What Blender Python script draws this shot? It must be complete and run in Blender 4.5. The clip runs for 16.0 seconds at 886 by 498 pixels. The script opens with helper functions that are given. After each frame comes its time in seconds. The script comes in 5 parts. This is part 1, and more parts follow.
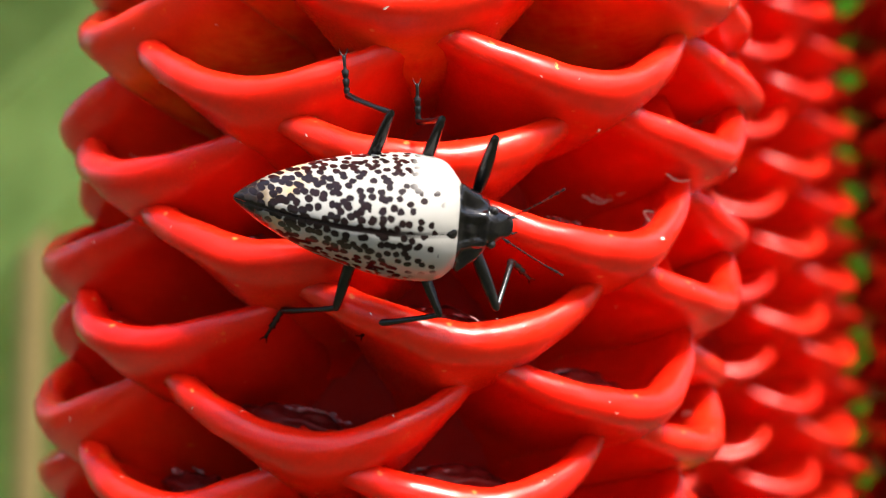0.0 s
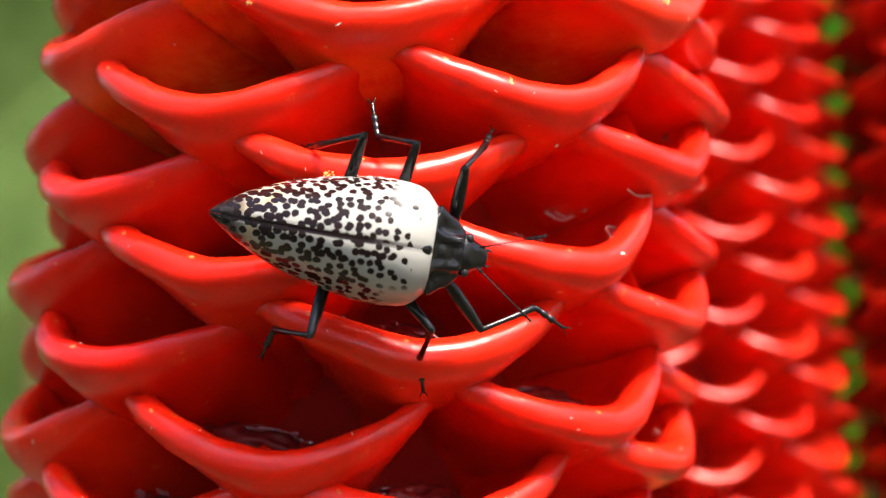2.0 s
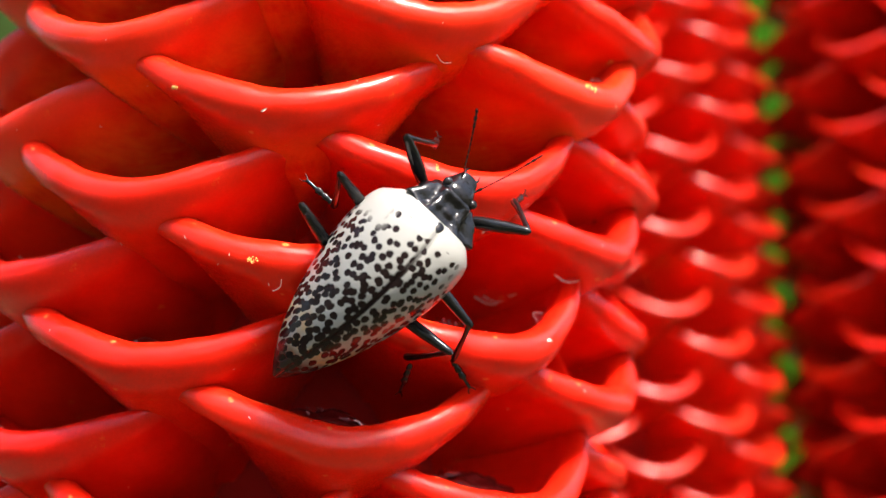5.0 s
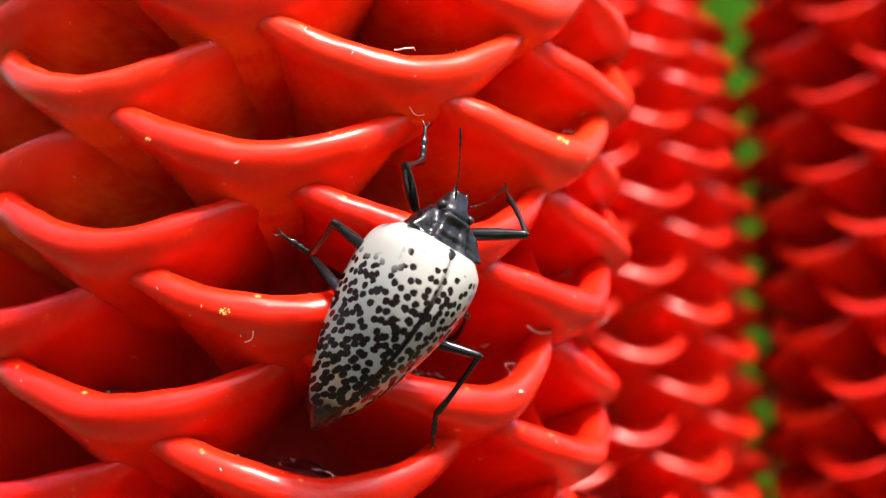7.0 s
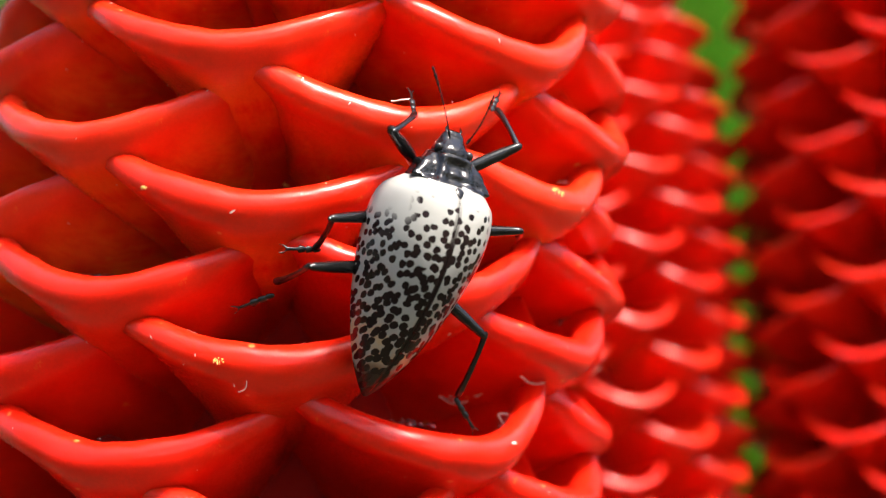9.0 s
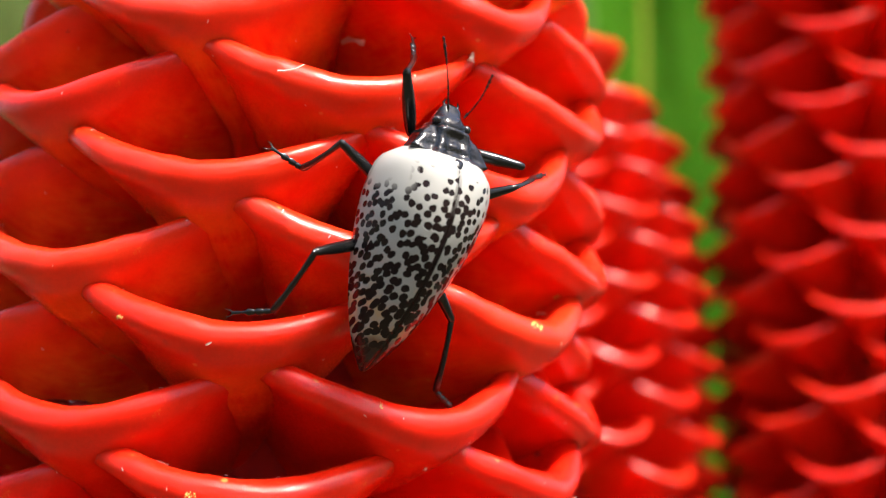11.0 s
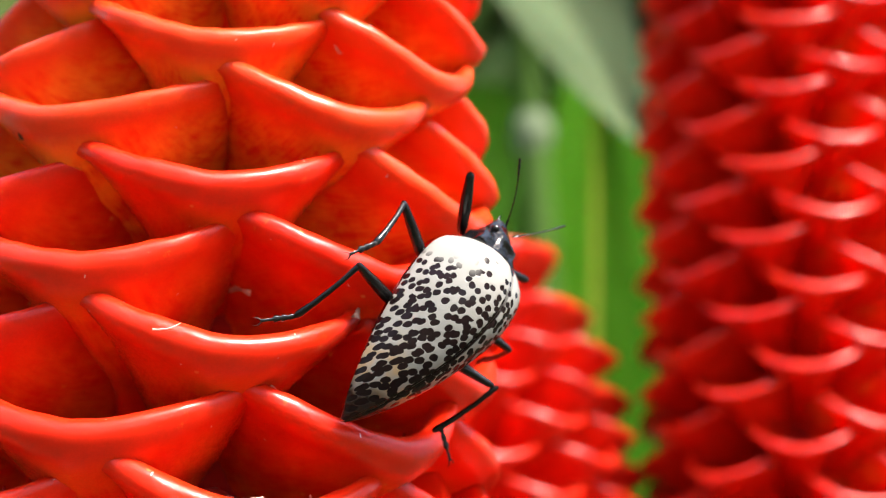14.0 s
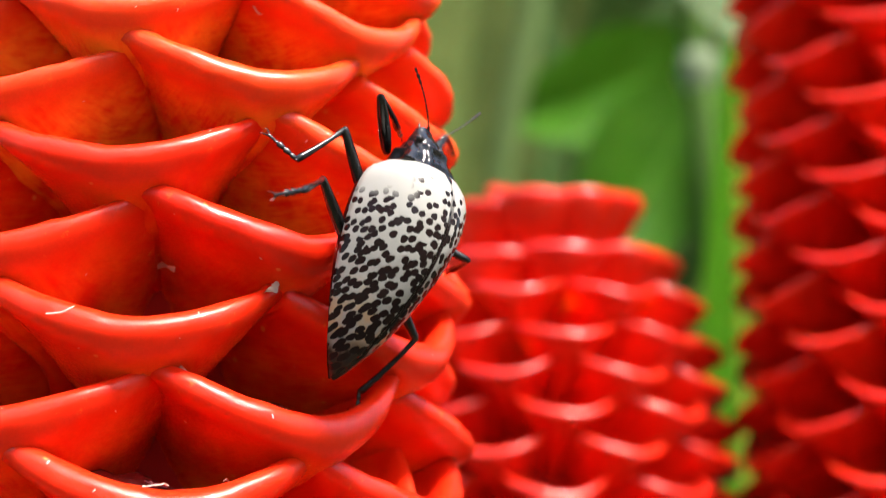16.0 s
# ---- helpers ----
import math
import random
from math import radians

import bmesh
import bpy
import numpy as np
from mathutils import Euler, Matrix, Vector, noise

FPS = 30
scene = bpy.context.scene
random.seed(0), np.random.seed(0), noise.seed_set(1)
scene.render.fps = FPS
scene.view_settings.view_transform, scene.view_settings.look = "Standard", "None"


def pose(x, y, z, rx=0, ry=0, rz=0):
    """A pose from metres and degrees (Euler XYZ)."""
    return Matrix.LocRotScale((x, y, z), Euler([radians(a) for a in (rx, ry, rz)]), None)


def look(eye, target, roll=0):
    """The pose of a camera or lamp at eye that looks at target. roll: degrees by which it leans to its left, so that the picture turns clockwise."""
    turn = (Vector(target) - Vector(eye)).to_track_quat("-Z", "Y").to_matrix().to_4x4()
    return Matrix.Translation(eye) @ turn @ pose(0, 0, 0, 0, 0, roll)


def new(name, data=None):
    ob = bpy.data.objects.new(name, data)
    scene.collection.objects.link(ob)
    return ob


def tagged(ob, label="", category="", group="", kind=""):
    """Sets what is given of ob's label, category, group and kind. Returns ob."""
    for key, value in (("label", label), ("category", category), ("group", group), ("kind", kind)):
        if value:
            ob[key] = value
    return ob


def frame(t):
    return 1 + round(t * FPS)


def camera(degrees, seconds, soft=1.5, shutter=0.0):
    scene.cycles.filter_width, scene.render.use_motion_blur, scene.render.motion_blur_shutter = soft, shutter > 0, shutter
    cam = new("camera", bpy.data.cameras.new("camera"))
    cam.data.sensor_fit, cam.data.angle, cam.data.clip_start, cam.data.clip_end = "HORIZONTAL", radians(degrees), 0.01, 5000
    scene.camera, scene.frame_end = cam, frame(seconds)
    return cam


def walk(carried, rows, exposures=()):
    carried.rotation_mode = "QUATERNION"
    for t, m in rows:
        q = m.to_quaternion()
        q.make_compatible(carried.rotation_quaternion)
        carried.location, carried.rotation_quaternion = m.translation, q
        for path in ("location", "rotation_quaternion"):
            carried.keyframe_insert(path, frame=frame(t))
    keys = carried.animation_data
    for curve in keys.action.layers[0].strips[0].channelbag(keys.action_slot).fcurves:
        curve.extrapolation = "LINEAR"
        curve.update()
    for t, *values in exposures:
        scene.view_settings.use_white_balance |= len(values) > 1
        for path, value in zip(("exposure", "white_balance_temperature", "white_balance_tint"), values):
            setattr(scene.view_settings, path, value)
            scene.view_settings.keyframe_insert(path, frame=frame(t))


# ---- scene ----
MM = 0.001


def eye(x, y, z, yaw, pitch, roll):
    """A camera pose from millimetres and degrees; yaw is to the left of +y, pitch is up."""
    a, b = radians(yaw), radians(pitch)
    ahead = Vector((-math.sin(a) * math.cos(b), math.cos(a) * math.cos(b), math.sin(b)))
    at = Vector((x, y, z)) * MM
    return look(at, at + ahead, roll)


cam = camera(31.0, 16.0, soft=1.0, shutter=0.4)
cam.data.dof.use_dof = True
cam.data.dof.focus_distance = 0.144
cam.data.dof.aperture_fstop = 22.5
walk(cam, [
    (0.0, eye(0.00, -152.71, 0.00, -0.000, 0.000, -0.001)),
    (0.5, eye(0.32, -152.58, -0.99, 0.347, 0.140, -0.300)),
    (1.0, eye(1.97, -152.81, -1.61, 0.611, 0.699, -0.295)),
    (1.5, eye(3.71, -152.50, -1.66, 0.606, 1.265, -0.399)),
    (2.0, eye(5.31, -152.16, -1.91, 0.504, 1.308, -0.557)),
    (2.5, eye(6.02, -152.58, -2.23, 0.539, 1.389, -0.553)),
    (3.0, eye(6.82, -151.81, -2.70, 0.168, 1.351, -0.458)),
    (3.5, eye(6.71, -152.02, -2.08, -0.178, 1.773, -0.374)),
    (4.0, eye(7.42, -151.71, -1.49, -0.513, 2.309, -0.527)),
    (4.5, eye(7.74, -151.66, -0.49, -0.892, 2.945, -0.351)),
    (7.0, eye(8.55, -152.30, 1.31, -1.943, 4.988, -0.100)),
    (7.5, eye(8.69, -152.56, 0.99, -2.093, 5.182, -0.076)),
    (8.0, eye(8.86, -152.89, 1.49, -2.125, 5.295, 0.079)),
    (8.5, eye(8.43, -152.69, 2.15, -2.208, 5.671, 0.252)),
    (11.0, eye(7.57, -152.12, 6.92, -3.200, 9.513, 1.423)),
    (11.5, eye(8.29, -152.00, 8.25, -3.533, 10.551, 1.672)),
    (12.0, eye(8.94, -152.12, 9.74, -3.645, 11.519, 2.102)),
    (12.5, eye(9.85, -151.91, 11.93, -3.894, 12.710, 2.867)),
    (13.0, eye(12.61, -151.63, 14.15, -4.023, 14.032, 3.046)),
    (13.5, eye(13.58, -151.55, 15.98, -4.033, 14.899, 2.731)),
    (14.0, eye(15.65, -152.33, 17.03, -4.076, 15.237, 2.482)),
    (14.5, eye(19.39, -151.53, 17.66, -3.950, 14.882, 2.383)),
    (15.0, eye(29.02, -149.55, 19.37, -1.642, 14.091, 2.141)),
    (15.5, eye(36.69, -147.22, 21.77, 0.709, 13.755, 2.008)),
    (16.0, eye(42.45, -144.81, 22.28, 3.471, 12.922, 2.027)),
])

# ---- light: bright, thinly overcast sky ----
world = bpy.data.worlds.new("sky")
scene.world = world
world.use_nodes = True
wn = world.node_tree.nodes
sky = wn.new("ShaderNodeTexSky")
sky.sky_type = "NISHITA"
sky.sun_disc = False
sky.sun_elevation, sky.sun_rotation = radians(60), radians(138)
sky.air_density, sky.dust_density = 1.0, 3.5
wn["Background"].inputs["Strength"].default_value = 0.155
world.node_tree.links.new(sky.outputs["Color"], wn["Background"].inputs["Color"])

sun = new("sun", bpy.data.lights.new("sun", "SUN"))
sun.data.energy = 3.4
sun.data.angle = radians(11)
sun.data.color = (1.0, 0.945, 0.85)
SUN_FROM = Vector((0.34, -0.38, 0.88))
sun.matrix_world = look(SUN_FROM, (0, 0, 0))
scene.view_settings.exposure = 1.83


# ---- materials ----
class Nodes:
    """A small helper to write node trees in few lines."""

    def __init__(self, name):
        self.mat = bpy.data.materials.new(name)
        self.mat.use_nodes = True
        self.tree = self.mat.node_tree
        self.bsdf = self.tree.nodes["Principled BSDF"]

    def add(self, kind, **values):
        node = self.tree.nodes.new("ShaderNode" + kind)
        for key, value in values.items():
            setattr(node, key, value)
        return node

    def link(self, a, b):
        self.tree.links.new(a, b)

    def set(self, **values):
        for key, value in values.items():
            self.bsdf.inputs[key.replace("_", " ")].default_value = value

    def coords(self, which="Object"):
        return self.add("TexCoord").outputs[which]

    def noise(self, scale, detail=3.0, rough=0.55, vec=None):
        n = self.add("TexNoise")
        n.inputs["Scale"].default_value, n.inputs["Detail"].default_value = scale, detail
        n.inputs["Roughness"].default_value = rough
        self.link(vec or self.coords(), n.inputs["Vector"])
        return n.outputs["Fac"]

    def ramp(self, fac, *stops):
        r = self.add("ValToRGB")
        el = r.color_ramp.elements
        while len(el) < len(stops):
            el.new(0.5)
        for e, (p, c) in zip(el, stops):
            e.position, e.color = p, (*c, 1.0) if len(c) == 3 else c
        self.link(fac, r.inputs["Fac"])
        return r.outputs["Color"]

    def span(self, value, a, b, lo=0.0, hi=1.0):
        m = self.add("MapRange")
        self.link(value, m.inputs["Value"])
        for i, v in zip(("From Min", "From Max", "To Min", "To Max"), (a, b, lo, hi)):
            m.inputs[i].default_value = v
        return m.outputs["Result"]

    def math(self, op, a, b=None):
        m = self.add("Math", operation=op)
        for i, v in enumerate((a, b)):
            if v is None:
                continue
            if isinstance(v, (int, float)):
                m.inputs[i].default_value = v
            else:
                self.link(v, m.inputs[i])
        return m.outputs[0]

    def mix(self, fac, a, b):
        m = self.add("Mix", data_type="RGBA")
        for i, v in ((0, fac), (6, a), (7, b)):
            if isinstance(v, (int, float)):
                m.inputs[i].default_value = v
            elif isinstance(v, tuple):
                m.inputs[i].default_value = (*v, 1.0)
            else:
                self.link(v, m.inputs[i])
        return m.outputs[2]

    def color(self, socket):
        self.link(socket, self.bsdf.inputs["Base Color"])

    def bump(self, height, strength, distance):
        b = self.add("Bump")
        b.inputs["Strength"].default_value, b.inputs["Distance"].default_value = strength, distance
        self.link(height, b.inputs["Height"])
        self.link(b.outputs["Normal"], self.bsdf.inputs["Normal"])
        self.link(b.outputs["Normal"], self.bsdf.inputs["Coat Normal"])


def bract_material(name, blush, gloss=0.1, red=(0.72, 0.007, 0.002), orange=(0.80, 0.15, 0.012)):
    """Waxy red bract; blush is how far its lower face turns orange."""
    n = Nodes(name)
    obj = n.coords()
    sep = n.add("SeparateXYZ")
    n.link(obj, sep.inputs[0])
    info = n.add("ObjectInfo").outputs["Random"]
    big = n.noise(160, 3, 0.6, obj)
    fine = n.noise(3000, 5, 0.75, obj)
    comb = n.add("Mapping")
    comb.inputs["Scale"].default_value = (1.0, 0.12, 0.16)
    n.link(obj, comb.inputs["Vector"])
    streak = n.noise(2200, 2, 0.6, comb.outputs[0])
    base = n.mix(n.span(big, 0.3, 0.75), tuple(c * 0.86 for c in red), tuple(min(0.95, c * 1.12) for c in red))
    uv = n.add("UVMap")
    place = n.add("SeparateXYZ")
    n.link(uv.outputs["UV"], place.inputs[0])
    along = place.outputs["Y"]
    low = n.math("MULTIPLY", n.span(along, 0.41, 0.30), n.span(along, 0.03, 0.12))
    low = n.math("MAXIMUM", low, n.math("MULTIPLY", n.span(along, 0.80, 0.90), 0.6))
    patch = n.math("MULTIPLY", n.math("MULTIPLY", low, n.span(n.math("ADD", n.math("MULTIPLY", streak, 0.35), n.math("MULTIPLY", big, 0.8)), 0.42, 0.66)), n.span(info, 0.0, 1.0, 0.45, 1.0))
    base = n.mix(n.math("MULTIPLY", n.span(fine, 0.35, 0.75), 0.30), base, tuple(c * 0.55 for c in red))
    base = n.mix(n.math("MULTIPLY", patch, blush), base, orange)
    base = n.mix(n.span(info, 0.0, 1.0, 0.0, 0.14 + 0.25 * blush), base, (0.84, 0.06, 0.010))
    # pale specks and yellow pollen stains
    spots = n.add("TexVoronoi")
    spots.inputs["Scale"].default_value = 420
    n.link(obj, spots.inputs["Vector"])
    keep = n.span(n.noise(330, 2, 0.5, obj), 0.60, 0.66)
    speck = n.math("MULTIPLY", n.span(spots.outputs["Distance"], 0.17, 0.10), keep)
    base = n.mix(n.math("MULTIPLY", speck, 0.55), base, (0.80, 0.36, 0.10))
    stain = n.math("MULTIPLY", n.span(n.noise(240, 5, 0.7, obj), 0.66, 0.74), 0.5)
    base = n.mix(stain, base, (0.72, 0.20, 0.02))
    n.color(base)
    n.link(n.span(fine, 0.3, 0.7, 0.28, 0.42), n.bsdf.inputs["Roughness"])
    n.set(Specular_IOR_Level=gloss, Subsurface_Weight=0.4, Subsurface_Scale=2.5 * MM, Coat_Weight=0.40, Coat_Roughness=0.09, Coat_IOR=1.4)
    n.link(n.span(n.noise(3600, 3, 0.7, obj), 0.42, 0.56, 0.20, 1.0), n.bsdf.inputs["Coat Weight"])
    n.bsdf.inputs["Subsurface Radius"].default_value = (1.0, 0.25, 0.1)
    n.bump(n.math("ADD", fine, n.math("MULTIPLY", big, 1.0)), 0.42, 0.06 * MM)
    return n.mat


RED = bract_material("bract red", 0.10)
RED_MID = bract_material("bract red with orange base", 0.42, red=(0.74, 0.014, 0.003), orange=(0.90, 0.30, 0.025))
RED_TOP = bract_material("bract orange red", 1.4, red=(0.78, 0.050, 0.007), orange=(0.92, 0.46, 0.04))
RED_FAR = bract_material("bract crimson", 0.1, 0.35, red=(0.60, 0.011, 0.004))
RED_DEEP = bract_material("bract deep crimson", 0.05, 0.2, red=(0.66, 0.010, 0.003))


def plain(name, low, high, rough=(0.4, 0.6), scale=300.0, bump=0.2, distance=0.1 * MM, **more):
    """A two-tone mottled material with fine relief."""
    n = Nodes(name)
    a, b = n.noise(scale, 4), n.noise(scale * 6, 4)
    n.color(n.mix(n.math("MULTIPLY", n.math("ADD", a, n.math("MULTIPLY", b, 0.5)), 0.68), low, high))
    n.link(n.span(b, 0.3, 0.7, *rough), n.bsdf.inputs["Roughness"])
    n.bump(n.math("ADD", a, n.math("MULTIPLY", b, 0.5)), bump, distance)
    n.set(**more)
    return n.mat


def wet_material():
    """Sticky red sap."""
    n = Nodes("sap")
    n.color(n.mix(n.noise(900, 3), (0.10, 0.006, 0.006), (0.34, 0.05, 0.05)))
    n.set(Roughness=0.05, Specular_IOR_Level=1.0, Coat_Weight=1.0, Coat_IOR=1.7)
    n.bump(n.noise(1500, 2, 0.6), 0.5, 0.3 * MM)
    return n.mat


CORE = plain("spike core", (0.26, 0.006, 0.004), (0.42, 0.014, 0.008), rough=(0.7, 0.85), Specular_IOR_Level=0.1)
WET = wet_material()
SCALE_RED = plain("membranous crimson scale", (0.30, 0.012, 0.012), (0.46, 0.03, 0.025), rough=(0.2, 0.35), scale=700, Specular_IOR_Level=0.3)
BUD = plain("wet bud remains", (0.06, 0.003, 0.003), (0.17, 0.009, 0.007), rough=(0.25, 0.5), scale=500, bump=0.6, distance=0.3 * MM, Specular_IOR_Level=0.2)
DRY = plain("dry papery tissue", (0.55, 0.33, 0.26), (0.82, 0.66, 0.58), scale=700)
STALK = plain("green stalk", (0.07, 0.13, 0.03), (0.14, 0.22, 0.05), scale=120)


# ---- building blocks ----
def mesh_of(name, bm, material, smooth=True):
    me = bpy.data.meshes.new(name)
    bm.normal_update()
    for f in bm.faces:
        f.smooth = smooth
    bm.to_mesh(me)
    bm.free()
    for m in material if isinstance(material, (list, tuple)) else (material,):
        me.materials.append(m)
    return me


def part(name, bm, material, parent, label="", m=None):
    ob = new(name, mesh_of(name, bm, material))
    ob.parent = parent
    if m is not None:
        ob.matrix_basis = m
    return tagged(ob, label)


def grid(bm, rows, close_u=False, close_v=False):
    """Quads over a grid of points; returns the vertices."""
    vs = [[bm.verts.new(p) for p in r] for r in rows]
    nu, nv = len(vs), len(vs[0])
    for i in range(nu if close_u else nu - 1):
        for j in range(nv if close_v else nv - 1):
            a, b = vs[i], vs[(i + 1) % nu]
            k = (j + 1) % nv
            bm.faces.new((a[j], b[j], b[k], a[k]))
    return vs


def tube(bm, points, radii, sides=8, cap=True):
    """A round tapered limb along points."""
    pts = [Vector(p) for p in points]
    rows = []
    side = None
    for i, p in enumerate(pts):
        way = (pts[min(i + 1, len(pts) - 1)] - pts[max(i - 1, 0)]).normalized()
        if side is None:
            side = way.orthogonal().normalized()
        side = (side - way * side.dot(way)).normalized()
        up = way.cross(side)
        rows.append([p + radii[i] * (side * math.cos(2 * math.pi * k / sides) + up * math.sin(2 * math.pi * k / sides)) for k in range(sides)])
    vs = grid(bm, rows, close_v=True)
    if cap:
        bm.faces.new(vs[0][::-1])
        bm.faces.new(vs[-1])
    return vs


# ---- bracts ----
# cross-section from the foot of the outer face over the rolled lip down into the pouch: (outward, up) in mm
SECTION = [(-18.5, -13.6), (-17.2, -11.6), (-15.2, -10.2), (-12.6, -9.1), (-10.0, -8.1), (-7.6, -7.1), (-5.5, -6.1), (-3.7, -5.05), (-2.2, -4.0), (-1.0, -2.9), (-0.26, -1.9), (0.08, -0.9), (-0.04, -0.05),
           (-0.56, 0.64), (-1.3, 1.05), (-2.15, 1.1), (-3.0, 0.7), (-3.6, -0.1), (-4.4, -1.5), (-6.2, -3.3), (-9.4, -5.6), (-13.0, -7.8), (-17.2, -10.5)]


def bract_point(u, o, z, half=17.6, radius=35.5, rise=(8.6, 3.7), out=4.2, power=1.9, skew=0.0, wob=0.0, ph=0.0, even=False, hook=0.0, neck=(22.0, 5.0)):
    """Where the point (o, z) of the cross-section lies at u, from -1 (right end) to 1 (left end); in mm.
    The right end thins out into a ridge and the left end is a blunt knob, unless the bract is even."""
    a = min(1.0, abs(u))
    past = max(0.0, abs(u) - 1.0) / 0.25
    right = u < 0
    v = math.copysign(a, u) * (1.0 if right else 0.99)
    lift = (rise[0] if right else rise[1]) * a ** (power - 0.1 if right else power) + wob * math.sin(3.1 * v + ph) * (1 - a * a) - (0.3 if right else 2.0) * past
    deep = max(0.0, min(1.0, (-z - 3.0) / 10.0))
    under = max(0.0, min(1.0, (-z - 1.3) / 6.0 if even else (-z - 2.0) / 9.0))
    shift = 0.0 if even else 0.06 * max(0.0, min(1.0, (-z - 1.5) / 8.0))
    if even:
        taper, back, narrow = 0.35, 1.5 * a ** 4, neck[0] * a ** 1.3 * under ** 0.6 + neck[1] * under
    elif right:
        taper, back, narrow = 0.45 - 0.05 * hook, (2.2 + hook) * a ** 3, 13.0 * a ** 1.8 * deep ** 0.8
    else:
        taper, back, narrow = 0.24, 0.9 * a ** 4, 22.0 * a ** 1.2 * under ** 0.65
    thick = (1.0 - taper * a ** 2.5) * (1 - 0.45 * past ** 1.5)
    thick *= 0.72 if even else 1.0
    ease = thick + (1 - thick) * deep
    oo = o * ease - back * (1 - 0.6 * deep) - narrow - 5.0 * past ** 1.2
    oo = max(oo, -21.0 - 3.0 * past)
    zz = z * ease + lift * (1 - 0.3 * deep)
    ang = (v + skew * (1 - a) + math.copysign(0.06, u) * math.sin(past * 1.4)) * half / radius - shift
    r = radius + oo + out * (1 - a * a) * (1 - 0.5 * deep)
    return Vector((r * math.sin(ang), r * math.cos(ang) - radius, zz))


def bract_mesh(name, material, nu=40, seed=0, **shape):
    """One bract; its origin is the middle of the lip, y points outward, x along the spike's girth.
    Past the lip's ends the wall turns inward to the core."""
    rnd = random.Random(seed)
    bm = bmesh.new()
    skew, wob, ph = rnd.uniform(-0.08, 0.08), rnd.uniform(0.1, 0.4), rnd.uniform(0, 6.28)
    power = rnd.uniform(1.75, 2.0)
    ripple = Vector((seed * 3.7, 0, 0))
    rows = []
    for i in range(nu + 1):
        u = (-1 + 2 * i / nu) * 1.25
        row = []
        for o, z in SECTION:
            p = bract_point(u, o, z, power=power, skew=skew, wob=wob, ph=ph, **shape)
            p += 0.22 * noise.noise_vector(p * 0.35 + ripple) + 0.06 * noise.noise_vector(p * 1.3 + ripple)
            row.append(p * MM)
        rows.append(row)
    vs = grid(bm, rows[::-1])
    uvs = bm.loops.layers.uv.new("UVMap")
    index = {v: (i / nu, j / (len(SECTION) - 1)) for i, r in enumerate(vs) for j, v in enumerate(r)}
    for f in bm.faces:
        for loop in f.loops:
            loop[uvs].uv = index[loop.vert]
    return mesh_of(name, bm, material)


def drop_mesh(name, material, seed):
    """A few uneven beads of sticky sap that lie together."""
    rnd = random.Random(seed)
    bm = bmesh.new()
    for k in range(5):
        r = rnd.uniform(0.12, 0.42)
        at = Vector((rnd.uniform(-1.4, 1.4), rnd.uniform(-0.7, 0.7), 0.0))
        bead = bmesh.ops.create_icosphere(bm, subdivisions=2, radius=r)["verts"]
        for v in bead:
            p = v.co.copy()
            q = 1 + 0.55 * noise.noise(p * 2.6 + Vector((seed * 5.1 + k, 0, 0)))
            v.co = (Vector((p.x * 1.3 * q, p.y * 0.7 * q, p.z * 0.5 * q)) + at) * MM
    return mesh_of(name, bm, material)


def bud_mesh(name, material, seed):
    """The wet lumpy remains of flower buds that fill a pouch."""
    bm = bmesh.new()
    bmesh.ops.create_icosphere(bm, subdivisions=4, radius=1.0)
    for v in bm.verts:
        p = v.co.copy()
        q = 1 + 0.30 * noise.noise(p * 2.2 + Vector((seed * 3.3, 0, 0))) + 0.14 * noise.noise(p * 6.0 + Vector((0, seed * 2.1, 0)))
        v.co = Vector((5.4 * p.x * q, 2.6 * p.y * q - 6.6, 1.9 * p.z * q - 1.2)) * MM
    return mesh_of(name, bm, material)


def bracteole_mesh(name, material, tall=8.0, wide=1.2):
    """A thin pointed scale that stands in the pouch."""
    bm = bmesh.new()
    rows = []
    for i in range(11):
        v = i / 10
        w = wide * (1 - 0.75 * v ** 2.5) * (1 if i < 10 else 0.5)
        rows.append([Vector((w * math.sin(a) + 0.5 * v * v, -9.2 + 0.6 * v + 0.5 * w * math.cos(a), -4.4 + tall * v)) * MM
                     for a in [2 * math.pi * k / 10 for k in range(10)]])
    vs = grid(bm, rows, close_v=True)
    bm.faces.new(vs[-1])
    return mesh_of(name, bm, material)


def thread_mesh(name, material, seed):
    """A dried curled filament."""
    rnd = random.Random(seed + 60)
    bm = bmesh.new()
    bend, reach = rnd.uniform(0.8, 2.0), rnd.uniform(2.0, 3.6)
    pts = [Vector((reach * (k / 10 - 0.5), -0.6 * math.sin(bend * k / 10 * 2), 0.7 * math.sin(bend * k / 10 * 1.6) + 0.1 * rnd.random())) * MM for k in range(11)]
    tube(bm, pts, [0.10 * MM * (1 - 0.05 * k) for k in range(11)], 6)
    return mesh_of(name, bm, material)


